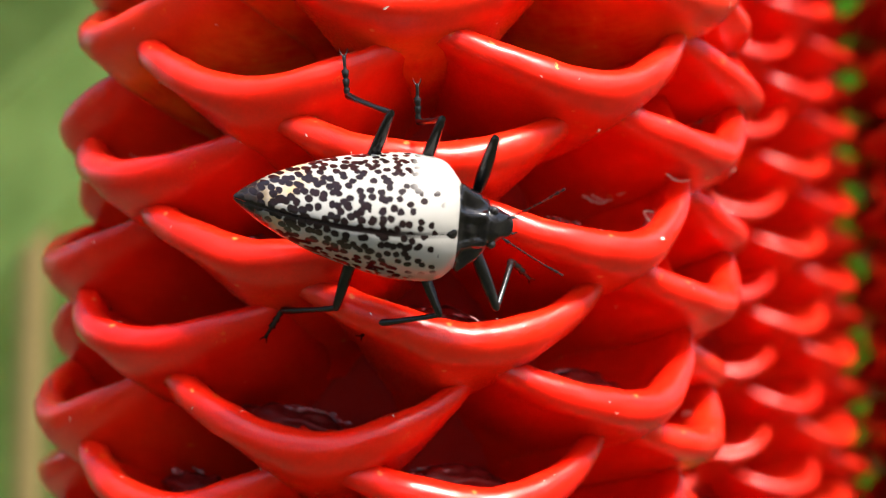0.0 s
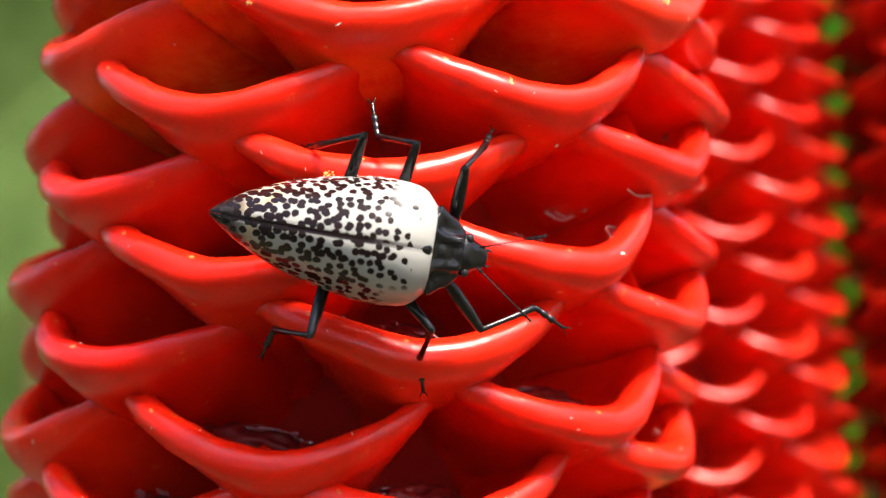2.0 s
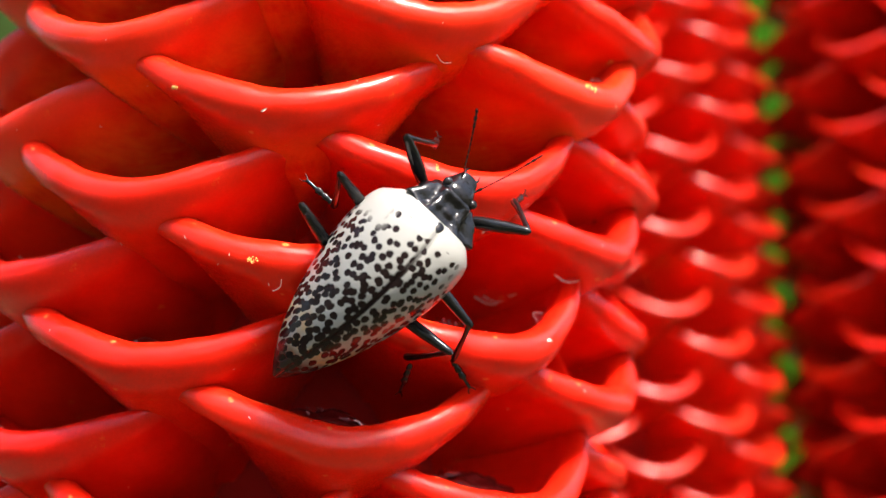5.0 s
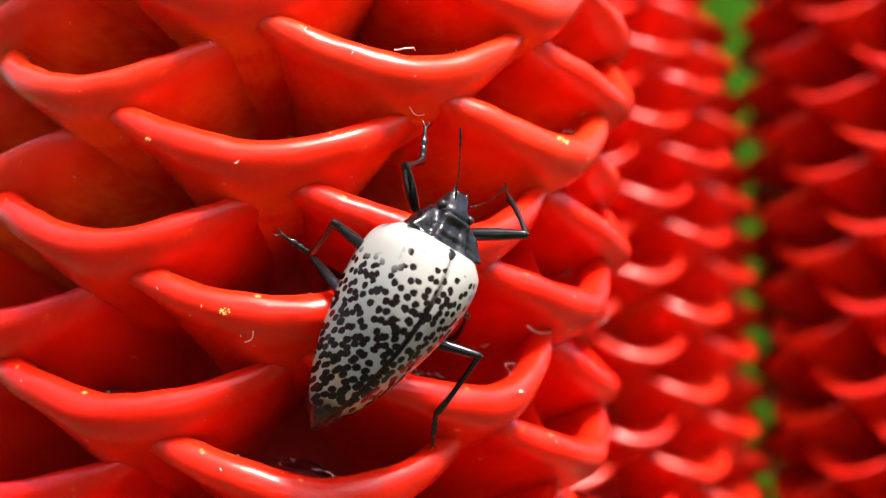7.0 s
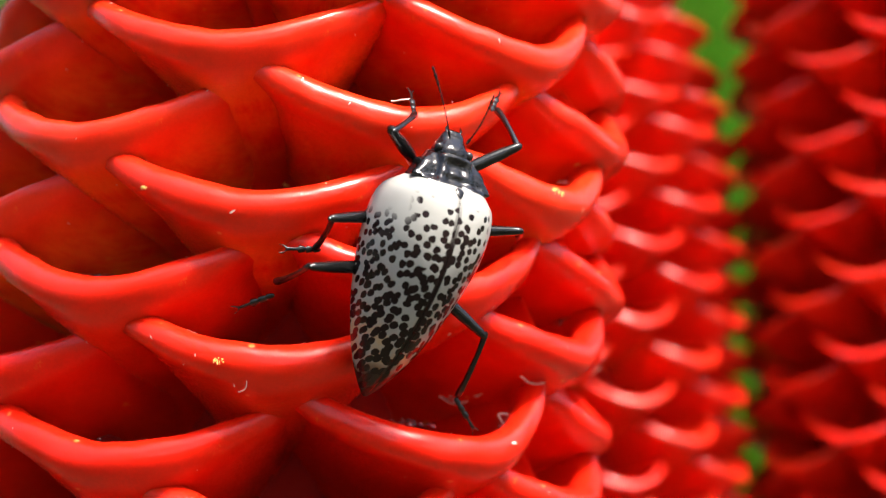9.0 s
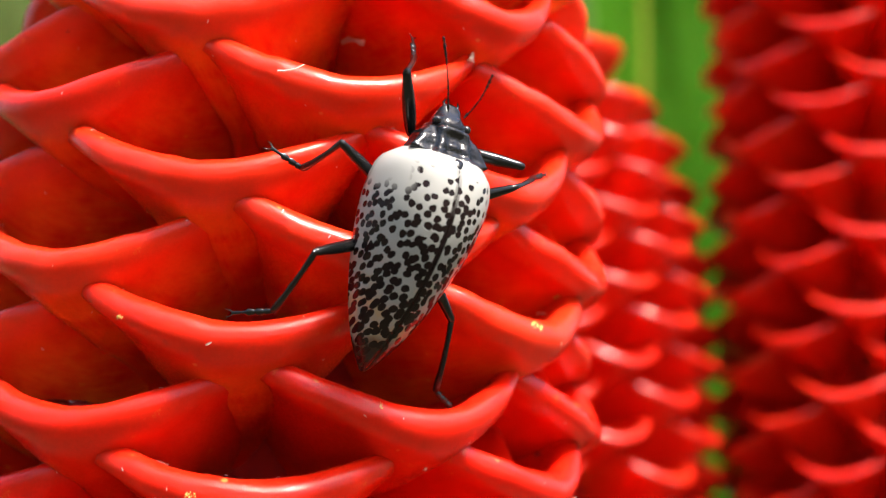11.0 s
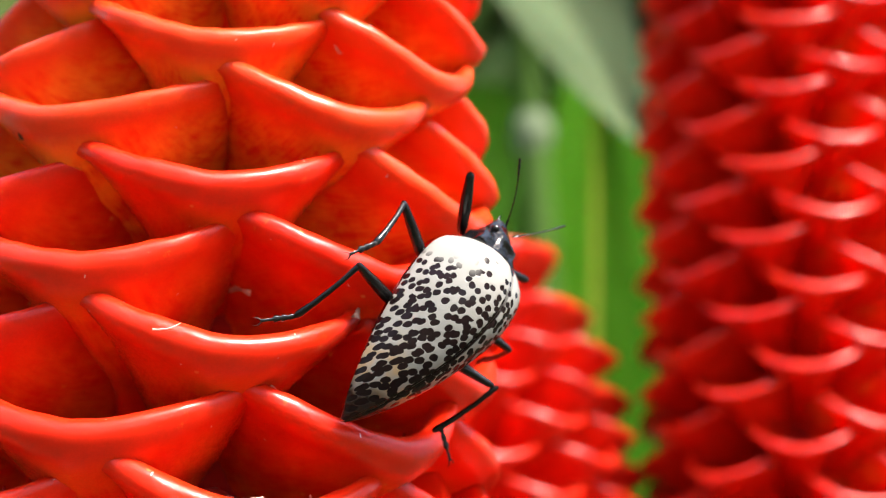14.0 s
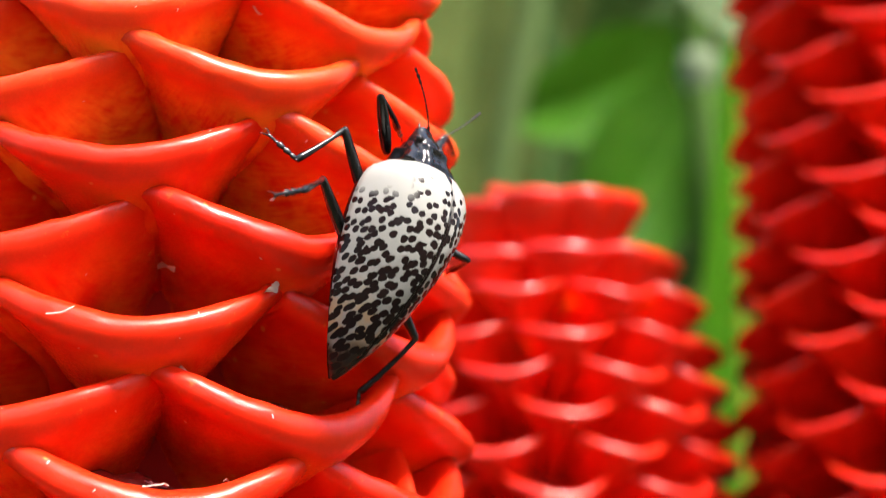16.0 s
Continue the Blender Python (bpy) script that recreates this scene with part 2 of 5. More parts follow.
def flake_mesh(name, material, seed):
    """A curled scrap of dried tissue at a lip's end."""
    rnd = random.Random(seed)
    bm = bmesh.new()
    top, under = [], []
    for i in range(7):
        u = i / 6
        row, low = [], []
        for j in range(4):
            v = j / 3 - 0.5
            w = 0.9 * math.sin(math.pi * min(1, u * 0.9 + 0.1)) + 0.1
            p = Vector((3.0 * u + rnd.uniform(-.1, .1), v * w + 0.25 * u, 0.35 * math.sin(5 * u) + rnd.uniform(-.08, .08) + 0.5 * v * v))
            row.append(p * MM)
            low.append((p - Vector((0, 0, 0.08))) * MM)
        top.append(row)
        under.append(low)
    grid(bm, top)
    grid(bm, [r[::-1] for r in under])
    return mesh_of(name, bm, material)


def on_bract(me, u, j, turn):
    """A seat on a bract's surface at u along its lip and station j of its cross-section; x runs along the lip."""
    stations = len(SECTION)
    columns = len(me.vertices) // stations
    i = max(0, min(columns - 2, round((columns - 1) * (1.25 - u) / 2.5)))
    here, beside = me.vertices[i * stations + j], me.vertices[(i + 1) * stations + j]
    up = here.normal.copy()
    if me.vertices[columns // 2 * stations + 11].normal.y < 0:
        up = -up
    x = (beside.co - here.co).normalized()
    y = up.cross(x).normalized()
    seat = Matrix((y.cross(up).normalized(), y, up)).transposed().to_4x4()
    seat.translation = here.co + up * 0.06 * MM
    return seat @ pose(0, 0, 0, 0, 0, turn)


def spike(name, label, axis, lean, reach, first, last, radius, place, sizes, finish, jitter=(1.0, 0.4), offsets=None, extras=False, ring=(0, 0, 1), fold=0.0):
    """A beehive ginger flower spike: a core and bracts on a spiral. Lengths in mm, angles in degrees."""
    thing = tagged(new(name), label, "flower spike", "ginger flower spikes")
    thing.location = Vector((axis[0] + lean[0] * reach[0], axis[1] + lean[1] * reach[0], reach[0])) * MM
    origin = Vector(thing.location)
    bm = bmesh.new()
    rows = []
    for i in range(41):
        z = reach[0] + (reach[1] - reach[0]) * i / 40
        r = max(radius(z) - 17.0, 1.0)
        rows.append([Vector((axis[0] + lean[0] * z + r * math.cos(a), axis[1] + lean[1] * z + r * math.sin(a), z)) * MM - origin
                     for a in [2 * math.pi * k / 32 for k in range(32)]])
    vs = grid(bm, rows, close_v=True)
    bm.faces.new(vs[-1])
    bm.faces.new(vs[0][::-1])
    part("core", bm, CORE, thing)
    rnd = random.Random(len(name) + 5)
    tilt = Vector((0, 0, 1)).rotation_difference(Vector(ring)).to_matrix().to_4x4()
    for n in range(first, last + 1):
        th, z = place(n)
        dth, dz = (offsets or {}).get(n, (rnd.uniform(-1, 1) * jitter[0], rnd.uniform(-1, 1) * jitter[1]))
        th, z = th + dth, z + dz
        r = radius(z)
        if r < 3:
            continue
        shapes = finish(z, th)
        a = radians(th)
        k = sizes(z) * rnd.uniform(0.97, 1.03)
        at = Vector((axis[0] + lean[0] * z + r * math.sin(a), axis[1] + lean[1] * z - r * math.cos(a), z)) * MM - origin
        nod = fold * math.degrees(math.atan((radius(z - 2) - radius(z + 2)) / 4))
        m = Matrix.Translation(at) @ tilt @ pose(0, 0, 0, nod + rnd.uniform(-2, 2), rnd.uniform(-2.5, 2.5), th + 180) @ Matrix.Diagonal((k, k, k, 1))
        ob = new("bract", rnd.choice(shapes))
        ob.parent, ob.matrix_basis = thing, m
        if extras:
            front = math.cos(a) > 0.1 and -30 < z < 100
            if front:
                w = new("wet_bud", rnd.choice(BUDS))
                w.parent, w.matrix_basis = thing, m @ pose(rnd.uniform(-1.5, 1.5) * MM, 0, rnd.uniform(-0.3, 0.5) * MM)
                for k2 in range(7):
                    x, y = rnd.uniform(-4.2, 4.2), rnd.uniform(-1.8, 1.2)
                    top = -1.2 + 1.9 * math.sqrt(max(0.1, 1 - (x / 5.4) ** 2 - (y / 2.6) ** 2)) + 0.15
                    w = new("sap_drop", rnd.choice(DROPS))
                    w.parent, w.matrix_basis = thing, m @ pose(x * MM, (y - 6.6) * MM, top * MM, 20 - 25 * y, 0, rnd.uniform(-30, 30)) @ Matrix.Diagonal((rnd.uniform(0.5, 1.0), rnd.uniform(0.6, 1.1), 1.0, 1))
            if front and rnd.random() < 0.45:
                w = new("dry_thread", rnd.choice(THREADS))
                p = bract_point(rnd.uniform(-0.5, 0.5), -4.2, 0.1)
                w.parent, w.matrix_basis = thing, m @ pose(*(p * MM), rnd.uniform(-20, 30), rnd.uniform(-30, 30), rnd.uniform(-40, 40))
            if rnd.random() < (0.65 if z > 28 else 0.0):
                s = new("bracteole", rnd.choice(SCALES))
                s.parent, s.matrix_basis = thing, m @ pose(rnd.uniform(-5, 2) * MM, 1.5 * MM, 0, 0, rnd.uniform(-8, 8), 0)
            if front:
                # white glints of tiny droplets, put in as pale-coloured flakes
                for k2 in range(5):
                    seat = on_bract(ob.data, rnd.uniform(-0.85, 0.85), rnd.randint(6, 16), rnd.uniform(0, 360))
                    w = new("dry_fleck", rnd.choice(FLAKES))
                    w.parent, w.matrix_basis = thing, m @ seat @ Matrix.Diagonal((*[rnd.uniform(0.06, 0.17)] * 3, 1))
                for k2 in range(4):
                    seat = on_bract(ob.data, rnd.uniform(-0.6, 0.7), rnd.randint(18, 19), rnd.uniform(0, 360))
                    w = new("sap_drop", rnd.choice(DROPS))
                    w.parent, w.matrix_basis = thing, m @ seat @ Matrix.Diagonal((*[rnd.uniform(0.4, 0.9)] * 3, 1))
            if rnd.random() < 0.8:
                s = new("dry_scrap", rnd.choice(FLAKES))
                s.parent, s.matrix_basis = thing, m @ on_bract(ob.data, rnd.uniform(0.78, 0.90), 16, rnd.uniform(-15, 10)) @ pose(0, 0, 0.28 * MM) @ Matrix.Diagonal((*[rnd.uniform(0.6, 1.0)] * 3, 1))
    return thing


# ---- the place ----
def ground_and_distance():
    n = Nodes("forest floor")
    a = n.noise(2.0, 5, 0.6)
    b = n.noise(30.0, 5, 0.7)
    n.color(n.mix(a, n.mix(b, (0.035, 0.05, 0.015), (0.10, 0.12, 0.04)), n.mix(b, (0.06, 0.045, 0.025), (0.16, 0.12, 0.07))))
    n.set(Roughness=0.9)
    n.bump(b, 0.8, 0.05)
    bm = bmesh.new()
    rows = []
    for i in range(61):
        x = math.copysign(abs(-1 + i / 30) ** 3, -1 + i / 30) * 400
        row = []
        for j in range(61):
            y = math.copysign(abs(-1 + j / 30) ** 3, -1 + j / 30) * 400
            row.append(Vector((x, y, -0.95 + 0.06 * noise.noise(Vector((x, y, 0)) * 0.9) + 0.02 * noise.noise(Vector((x, y, 3)) * 4))))
        rows.append(row)
    grid(bm, rows)
    ob = new("ground", mesh_of("ground", bm, n.mat))
    tagged(ob, "dark leaf-littered forest floor with moss", "ground", kind="structure")


ground_and_distance()


def stalk(thing_axis, lean, z0, name="flower_stalk"):
    """The bare stem that carries a spike, from the ground up."""
    bm = bmesh.new()
    top = Vector((thing_axis[0] + lean[0] * z0, thing_axis[1] + lean[1] * z0, z0 + 6)) * MM
    foot = Vector((top.x - 0.04, top.y + 0.03, -0.96))
    pts = [foot.lerp(top, k / 8) + Vector((0.01 * math.sin(k), 0.01 * math.cos(k), 0)) * (1 - k / 8) for k in range(9)]
    tube(bm, pts, [0.010 - 0.0002 * k for k in range(9)], 12)
    ob = new(name, mesh_of(name, bm, STALK))
    tagged(ob, "green fleshy ginger flower stalk rising from the ground", "stalk", "flower stalks")


DROPS = [drop_mesh("sap_drop", WET, k) for k in range(4)]
BUDS = [bud_mesh("wet_bud", BUD, k) for k in range(3)]
SCALES = [bracteole_mesh("bracteole", SCALE_RED, tall, wide) for tall, wide in ((7.2, 0.8), (8.4, 0.95), (6.4, 0.9))]
THREADS = [thread_mesh("dry_thread", DRY, k) for k in range(4)]
FLAKES = [flake_mesh("dry_scrap", DRY, k) for k in range(3)]
SHAPES_RED = [bract_mesh("bract", RED, seed=k) for k in range(4)]
SHAPES_RED_HOOK = [bract_mesh("bract", RED, seed=k + 30, rise=(14.0, 3.7), hook=3.6) for k in range(3)]
SHAPES_MID_HOOK = [bract_mesh("bract", RED_MID, seed=k + 35, rise=(13.0, 3.7), hook=3.2) for k in range(3)]
SHAPES_MID = [bract_mesh("bract", RED_MID, seed=k + 10) for k in range(4)]
SHAPES_TOP = [bract_mesh("bract", RED_TOP, seed=k + 20) for k in range(4)]
MAIN_AXIS, MAIN_LEAN = (-5.01, 32.26), (0.1095, -0.1464)


def main_radius(z):
    return 35.61 - 0.0216 * z - 0.001196 * z * z


def main_place(n):
    return 2.95 + 54.779 * n - 0.000246 * n * n, 8.15 + 1.1931 * n - 0.000493 * n * n


def main_finish(z, th):
    """Bracts turn orange toward the top; on one flank their ends curl up and inward."""
    hooked = 27 < (th + 180) % 360 - 180 < 80
    if z < 22:
        return SHAPES_RED_HOOK if hooked else SHAPES_RED
    if z < 62:
        return SHAPES_MID_HOOK if hooked else SHAPES_MID
    return SHAPES_TOP


main_spike = spike("flower_spike", "large waxy red beehive ginger flower spike with pouch-shaped bracts", MAIN_AXIS, MAIN_LEAN, (-62, 142), -56, 112,
                   main_radius, main_place, lambda z: main_radius(z) / 35.0, main_finish, extras=True, ring=(0.15, -0.09, 1), offsets={-26: (-1.4, -0.51), -25: (-0.6, 2.0), -20: (-0.1, -1.33), -19: (0.3, -0.15), -14: (1.9, -0.22), -13: (-0.1, -0.2), -12: (1.2, 1.61), -7: (0.0, 0.07), -6: (-0.6, -0.06), -1: (2.5, 0.74), 0: (-0.7, 0.5), 1: (-0.5, 1.43), 6: (0.2, 0.51), 7: (-0.4, -0.02), 13: (0.5, -0.36), 14: (-0.1, 1.04), 19: (1.5, -0.32), 20: (-0.7, -0.13), 26: (1.2, -0.83), 27: (0.0, -0.6), 33: (-2.1, -0.43), 39: (2.4, -0.28), 40: (0.8, 0.65), 46: (0.0, -0.06), 47: (1.1, 1.42), 52: (-0.0, -0.29), 53: (-0.7, 0.91), 59: (-0.1, -0.07)})
stalk(MAIN_AXIS, MAIN_LEAN, -62)



# ---- small marks on the main spike: flecks, pollen stains, bore holes, dry scraps ----
def stain_mesh(name, seed):
    """A crumbly patch of pollen grains."""
    rnd = random.Random(seed + 80)
    bm = bmesh.new()
    for k in range(26):
        a, d = rnd.uniform(0, 6.28), rnd.random() ** 0.8
        r = rnd.uniform(0.05, 0.16) * MM
        g = bmesh.ops.create_icosphere(bm, subdivisions=1, radius=r)
        bmesh.ops.translate(bm, verts=g["verts"], vec=Vector((math.cos(a) * d * 0.75, math.sin(a) * d * 0.45, 0.02)) * MM)
    return mesh_of(name, bm, POLLEN)


def hole_mesh(name):
    """A round bore hole with a slightly raised brown rim."""
    bm = bmesh.new()
    rows = []
    for r, z in ((0.05, -0.02), (0.38, 0.0), (0.46, 0.05), (0.52, 0.06), (0.60, -0.06)):
        rows.append([Vector((r * math.cos(k / 16 * 2 * math.pi), 1.35 * r * math.sin(k / 16 * 2 * math.pi), z)) * MM for k in range(16)])
    vs = grid(bm, rows, close_v=True)
    bm.faces.new(vs[0])
    return mesh_of(name, bm, BORE)


def wisp_mesh(name, seed):
    """A torn, folded scrap of dry membrane."""
    rnd = random.Random(seed + 90)
    bm = bmesh.new()
    rows = []
    for i in range(9):
        u = i / 8
        w = 0.9 * (1 - abs(u - 0.45)) * rnd.uniform(0.7, 1.1)
        rows.append([Vector((3.6 * (u - 0.5), w * v + 0.8 * abs(u - 0.5), 0.35 + 0.5 * math.sin(7 * u + 2 * v) * 0.4 + rnd.uniform(-.06, .06))) * MM for v in (-0.5, -0.2, 0.15, 0.5)])
    grid(bm, rows)
    grid(bm, [[p - Vector((0, 0, 0.05 * MM)) for p in r][::-1] for r in rows])
    return mesh_of(name, bm, DRY)


POLLEN = plain("yellow pollen", (0.62, 0.30, 0.03), (0.85, 0.62, 0.20), rough=(0.7, 0.9), scale=900)
BORE = plain("dark bore hole", (0.006, 0.004, 0.003), (0.02, 0.012, 0.008), rough=(0.8, 0.9), scale=900)
MARKS = {"insect_hole": [hole_mesh("insect_hole")], "pollen_stain": [stain_mesh("pollen_stain", k) for k in range(3)], "dry_fleck": FLAKES,
         "dry_wisp": [wisp_mesh("dry_wisp", k) for k in range(2)], "dry_thread": THREADS}


def mark(kind, at, facing, turn=0.0, size=1.0):
    """One small mark on the main spike, at a place in mm."""
    z = Vector(facing).normalized()
    x = Vector((0, 0, 1)).cross(z).normalized()
    m = Matrix((x, z.cross(x), z)).transposed().to_4x4()
    m.translation = Vector(at) * MM + z * 0.08 * MM - main_spike.location
    shapes = MARKS[kind]
    ob = new(kind, shapes[int(abs(at[0] * 7)) % len(shapes)])
    ob.parent = main_spike
    ob.matrix_basis = m @ pose(0, 0, 0, 0, 0, turn) @ Matrix.Diagonal((size, size, size, 1))


mark("insect_hole", (-22.1, 4.6, 55.0), (-0.12, -0.93, -0.33), 0, 1.3)
mark("insect_hole", (-15.1, -2.9, 66.5), (-0.68, -0.26, -0.68), 0, 0.55)
mark("dry_fleck", (32.6, 34.4, 8.9), (0.14, -0.20, -0.97), 60, 0.55)
mark("pollen_stain", (25.4, 2.6, 25.5), (0.58, -0.62, 0.53), 0, 1.2)
mark("pollen_stain", (29.0, 12.7, 30.1), (-0.54, -0.44, 0.72), 80, 0.9)
mark("dry_fleck", (24.0, 9.2, 32.6), (-0.23, -0.45, -0.86), 90, 0.5)
mark("dry_fleck", (-5.4, -9.5, 21.5), (-0.12, -0.89, -0.44), 20, 0.22)
mark("pollen_stain", (-1.6, 11.2, 27.1), (0.10, -0.99, -0.07), 0, 0.5)
mark("pollen_stain", (-6.2, -8.5, 8.2), (-0.23, -0.97, 0.11), 0, 0.7)
mark("pollen_stain", (-13.4, -7.4, 24.0), (-0.50, -0.78, -0.38), 0, 0.5)
mark("dry_wisp", (6.7, 4.5, 54.7), (-0.61, -0.29, -0.74), 160, 1)
mark("dry_wisp", (18.1, -1.5, 51.2), (0.95, -0.31, -0.08), 30, 1)
mark("dry_fleck", (15.4, -0.5, 78.4), (-0.39, -0.38, -0.83), 100, 0.4)
mark("dry_fleck", (17.8, 9.5, 46.9), (-0.35, -0.53, -0.77), 60, 0.4)
mark("dry_thread", (1.1, -9.9, 47.0), (0.11, -0.93, 0.35), 20, 1)
mark("dry_thread", (10.0, -7.3, 32.1), (0.28, -0.58, 0.77), 0, 1)
mark("dry_thread", (15.9, 14.1, 5.9), (-0.21, -0.43, -0.88), 10, 1.2)
mark("dry_fleck", (21.0, 2.3, 0.9), (0.39, -0.72, 0.57), 0, 0.3)
mark("dry_fleck", (18.0, 13.2, 5.8), (-0.20, -0.41, -0.89), 0, 0.35)
mark("pollen_stain", (10.4, -6.1, 16.7), (0.45, -0.77, 0.46), 90, 0.5)
mark("pollen_stain", (14.7, 13.2, 19.6), (-0.26, -0.43, -0.86), 0, 0.35)
mark("dry_fleck", (14.6, 0.4, 11.3), (0.21, -0.33, -0.92), 80, 0.35)
mark("dry_thread", (16.6, 13.9, 5.8), (-0.24, -0.46, -0.85), 5, 0.8)
mark("dry_thread", (-4.1, -7.8, 6.3), (-0.21, -0.67, -0.71), 60, 0.8)
mark("dry_thread", (23.7, 8.1, 7.7), (0.05, -0.34, -0.94), 0, 0.9)
mark("dry_thread", (11.1, -4.6, 27.5), (0.26, -0.24, -0.94), 0, 0.7)
mark("pollen_stain", (17.9, 9.2, 47.1), (-0.33, -0.61, -0.72), 0, 0.4)
mark("pollen_stain", (-5.6, -6.1, 66.8), (0.24, -0.57, -0.78), 0, 0.7)
mark("dry_thread", (-32.6, 17.2, 10.2), (-0.18, -0.72, -0.67), 0, 0.5)


SHAPES_DEEP = [bract_mesh("bract", RED_DEEP, half=13.5, rise=(6.6, 6.2), even=True, nu=26, seed=k + 50) for k in range(4)]
SHAPES_FAR = [bract_mesh("bract", RED_FAR, half=11.0, rise=(5.2, 4.8), even=True, nu=26, seed=k + 40) for k in range(4)]


SHAPES_CROWN = [bract_mesh("bract", RED_FAR, half=12.5, radius=24.0, rise=(1.6, 1.6), out=2.0, even=True, neck=(3.0, 0.0), nu=26, seed=k + 60) for k in range(4)]


def second_radius(z):
    r = 41.0 - 0.03 * (z + 20)
    if z > 30:
        k = min(1.0, (z - 30) / 90.0)
        r *= math.sqrt(max(0.0, 1 - k ** 2.4))
    return r


def second_place(n):
    return 7.6 + 38.0 * n, 74 + 0.79 * n + (0.012 * n * n if n > 0 else 0.0)


second = spike("flower_spike", "short round-topped red beehive ginger flower spike, out of focus", (44, 188), (0.0, 0.0), (-70, 108), -180, 34,
               second_radius, second_place, lambda z: 0.55 + 0.45 * second_radius(z) / 41.0, lambda z, th: SHAPES_CROWN if z > 90 else SHAPES_FAR, fold=0.8)
stalk((44, 188), (0, 0), -70)
third = spike("flower_spike", "tall narrow crimson beehive ginger flower spike, out of focus", (119, 180), (-0.02, 0.0), (-80, 230), -136, 136,
              lambda z: 31.0 - 0.00012 * (z - 60) ** 2, lambda n: (-40 + 77.5 * n, 74 + 1.13 * n), lambda z: 0.92, lambda z, th: SHAPES_DEEP)
stalk((119, 180), (-0.02, 0), -80)


# ---- leaves behind the flowers ----
def leaf_material(name, low, high, rib, rough=(0.35, 0.5)):
    n = Nodes(name)
    uv = n.add("UVMap").outputs["UV"]
    sep = n.add("SeparateXYZ")
    n.link(uv, sep.inputs[0])
    across = n.math("ABSOLUTE", sep.outputs["X"])
    wave = n.add("TexWave")
    wave.inputs["Scale"].default_value, wave.inputs["Distortion"].default_value = 9.0, 1.2
    wave.bands_direction = "Y"
    shear = n.add("CombineXYZ")
    n.link(sep.outputs["X"], shear.inputs[0])
    n.link(n.math("SUBTRACT", sep.outputs["Y"], n.math("MULTIPLY", across, 0.35)), shear.inputs[1])
    n.link(shear.outputs[0], wave.inputs["Vector"])
    blotch = n.span(n.noise(38, 5, 0.65), 0.25, 0.75)
    c = n.mix(n.math("MULTIPLY", n.math("ADD", blotch, n.math("MULTIPLY", wave.outputs["Fac"], 0.25)), 0.8), low, high)
    c = n.mix(n.span(across, 0.10, 0.04), c, rib)
    n.color(c)
    n.link(n.span(blotch, 0.3, 0.7, *rough), n.bsdf.inputs["Roughness"])
    n.bump(wave.outputs["Fac"], 0.3, 0.002)
    n.set(Specular_IOR_Level=0.04, Subsurface_Weight=0.15, Subsurface_Scale=0.002)
    return n.mat


LEAF_BRIGHT = leaf_material("leaf bright green", (0.022, 0.080, 0.002), (0.038, 0.118, 0.004), (0.16, 0.19, 0.015))
LEAF_GREY = leaf_material("leaf pale underside", (0.070, 0.105, 0.048), (0.105, 0.140, 0.070), (0.12, 0.155, 0.08), (0.5, 0.7))
LEAF_PLAIN = leaf_material("leaf deep green", (0.022, 0.080, 0.002), (0.038, 0.118, 0.004), (0.045, 0.145, 0.008))
LEAF_DARK = leaf_material("leaf dark green", (0.018, 0.04, 0.007), (0.04, 0.08, 0.018), (0.07, 0.11, 0.03))
LEAF_OLIVE = leaf_material("leaf olive", (0.040, 0.058, 0.014), (0.085, 0.11, 0.028), (0.09, 0.12, 0.03))


LEAF_SAGE = leaf_material("leaf sage green", (0.030, 0.056, 0.012), (0.095, 0.140, 0.040), (0.09, 0.135, 0.04))
LEAF_STRAW = leaf_material("leaf straw green", (0.05, 0.09, 0.018), (0.10, 0.14, 0.038), (0.13, 0.14, 0.05))
STEM_BROWN = plain("brown stem", (0.10, 0.08, 0.03), (0.16, 0.12, 0.05), scale=90, Specular_IOR_Level=0.08)


def blade(bm, uvs, length, width, m, curl=0.15, fold=0.12, nu=14, nv=8):
    """A pointed leaf blade along +y of m, with a folded midrib, as a thin closed sheet."""
    def point(u, v, side):
        w = width * 0.5 * (math.sin(math.pi * min(1, u * 0.93 + 0.05)) ** 0.75) * (1 - 0.25 * u)
        x = v * w
        z = fold * width * (abs(v) - 0.5) - curl * length * u * u + side * 0.0006 + 0.02 * width * math.sin(9 * u + 3 * v)
        return m @ Vector((x, u * length, z))
    for side in (0, -1):
        vs = [[bm.verts.new(point(i / nu, -1 + 2 * j / nv, side)) for j in range(nv + 1)] for i in range(nu + 1)]
        for i in range(nu):
            for j in range(nv):
                q = [vs[i][j], vs[i][j + 1], vs[i + 1][j + 1], vs[i + 1][j]]
                k = [(i, j), (i, j + 1), (i + 1, j + 1), (i + 1, j)]
                if side:
                    q, k = q[::-1], k[::-1]
                f = bm.faces.new(q)
                for loop, (a, b) in zip(f.loops, k):
                    loop[uvs].uv = (-1 + 2 * b / nv, a / nu * 4)


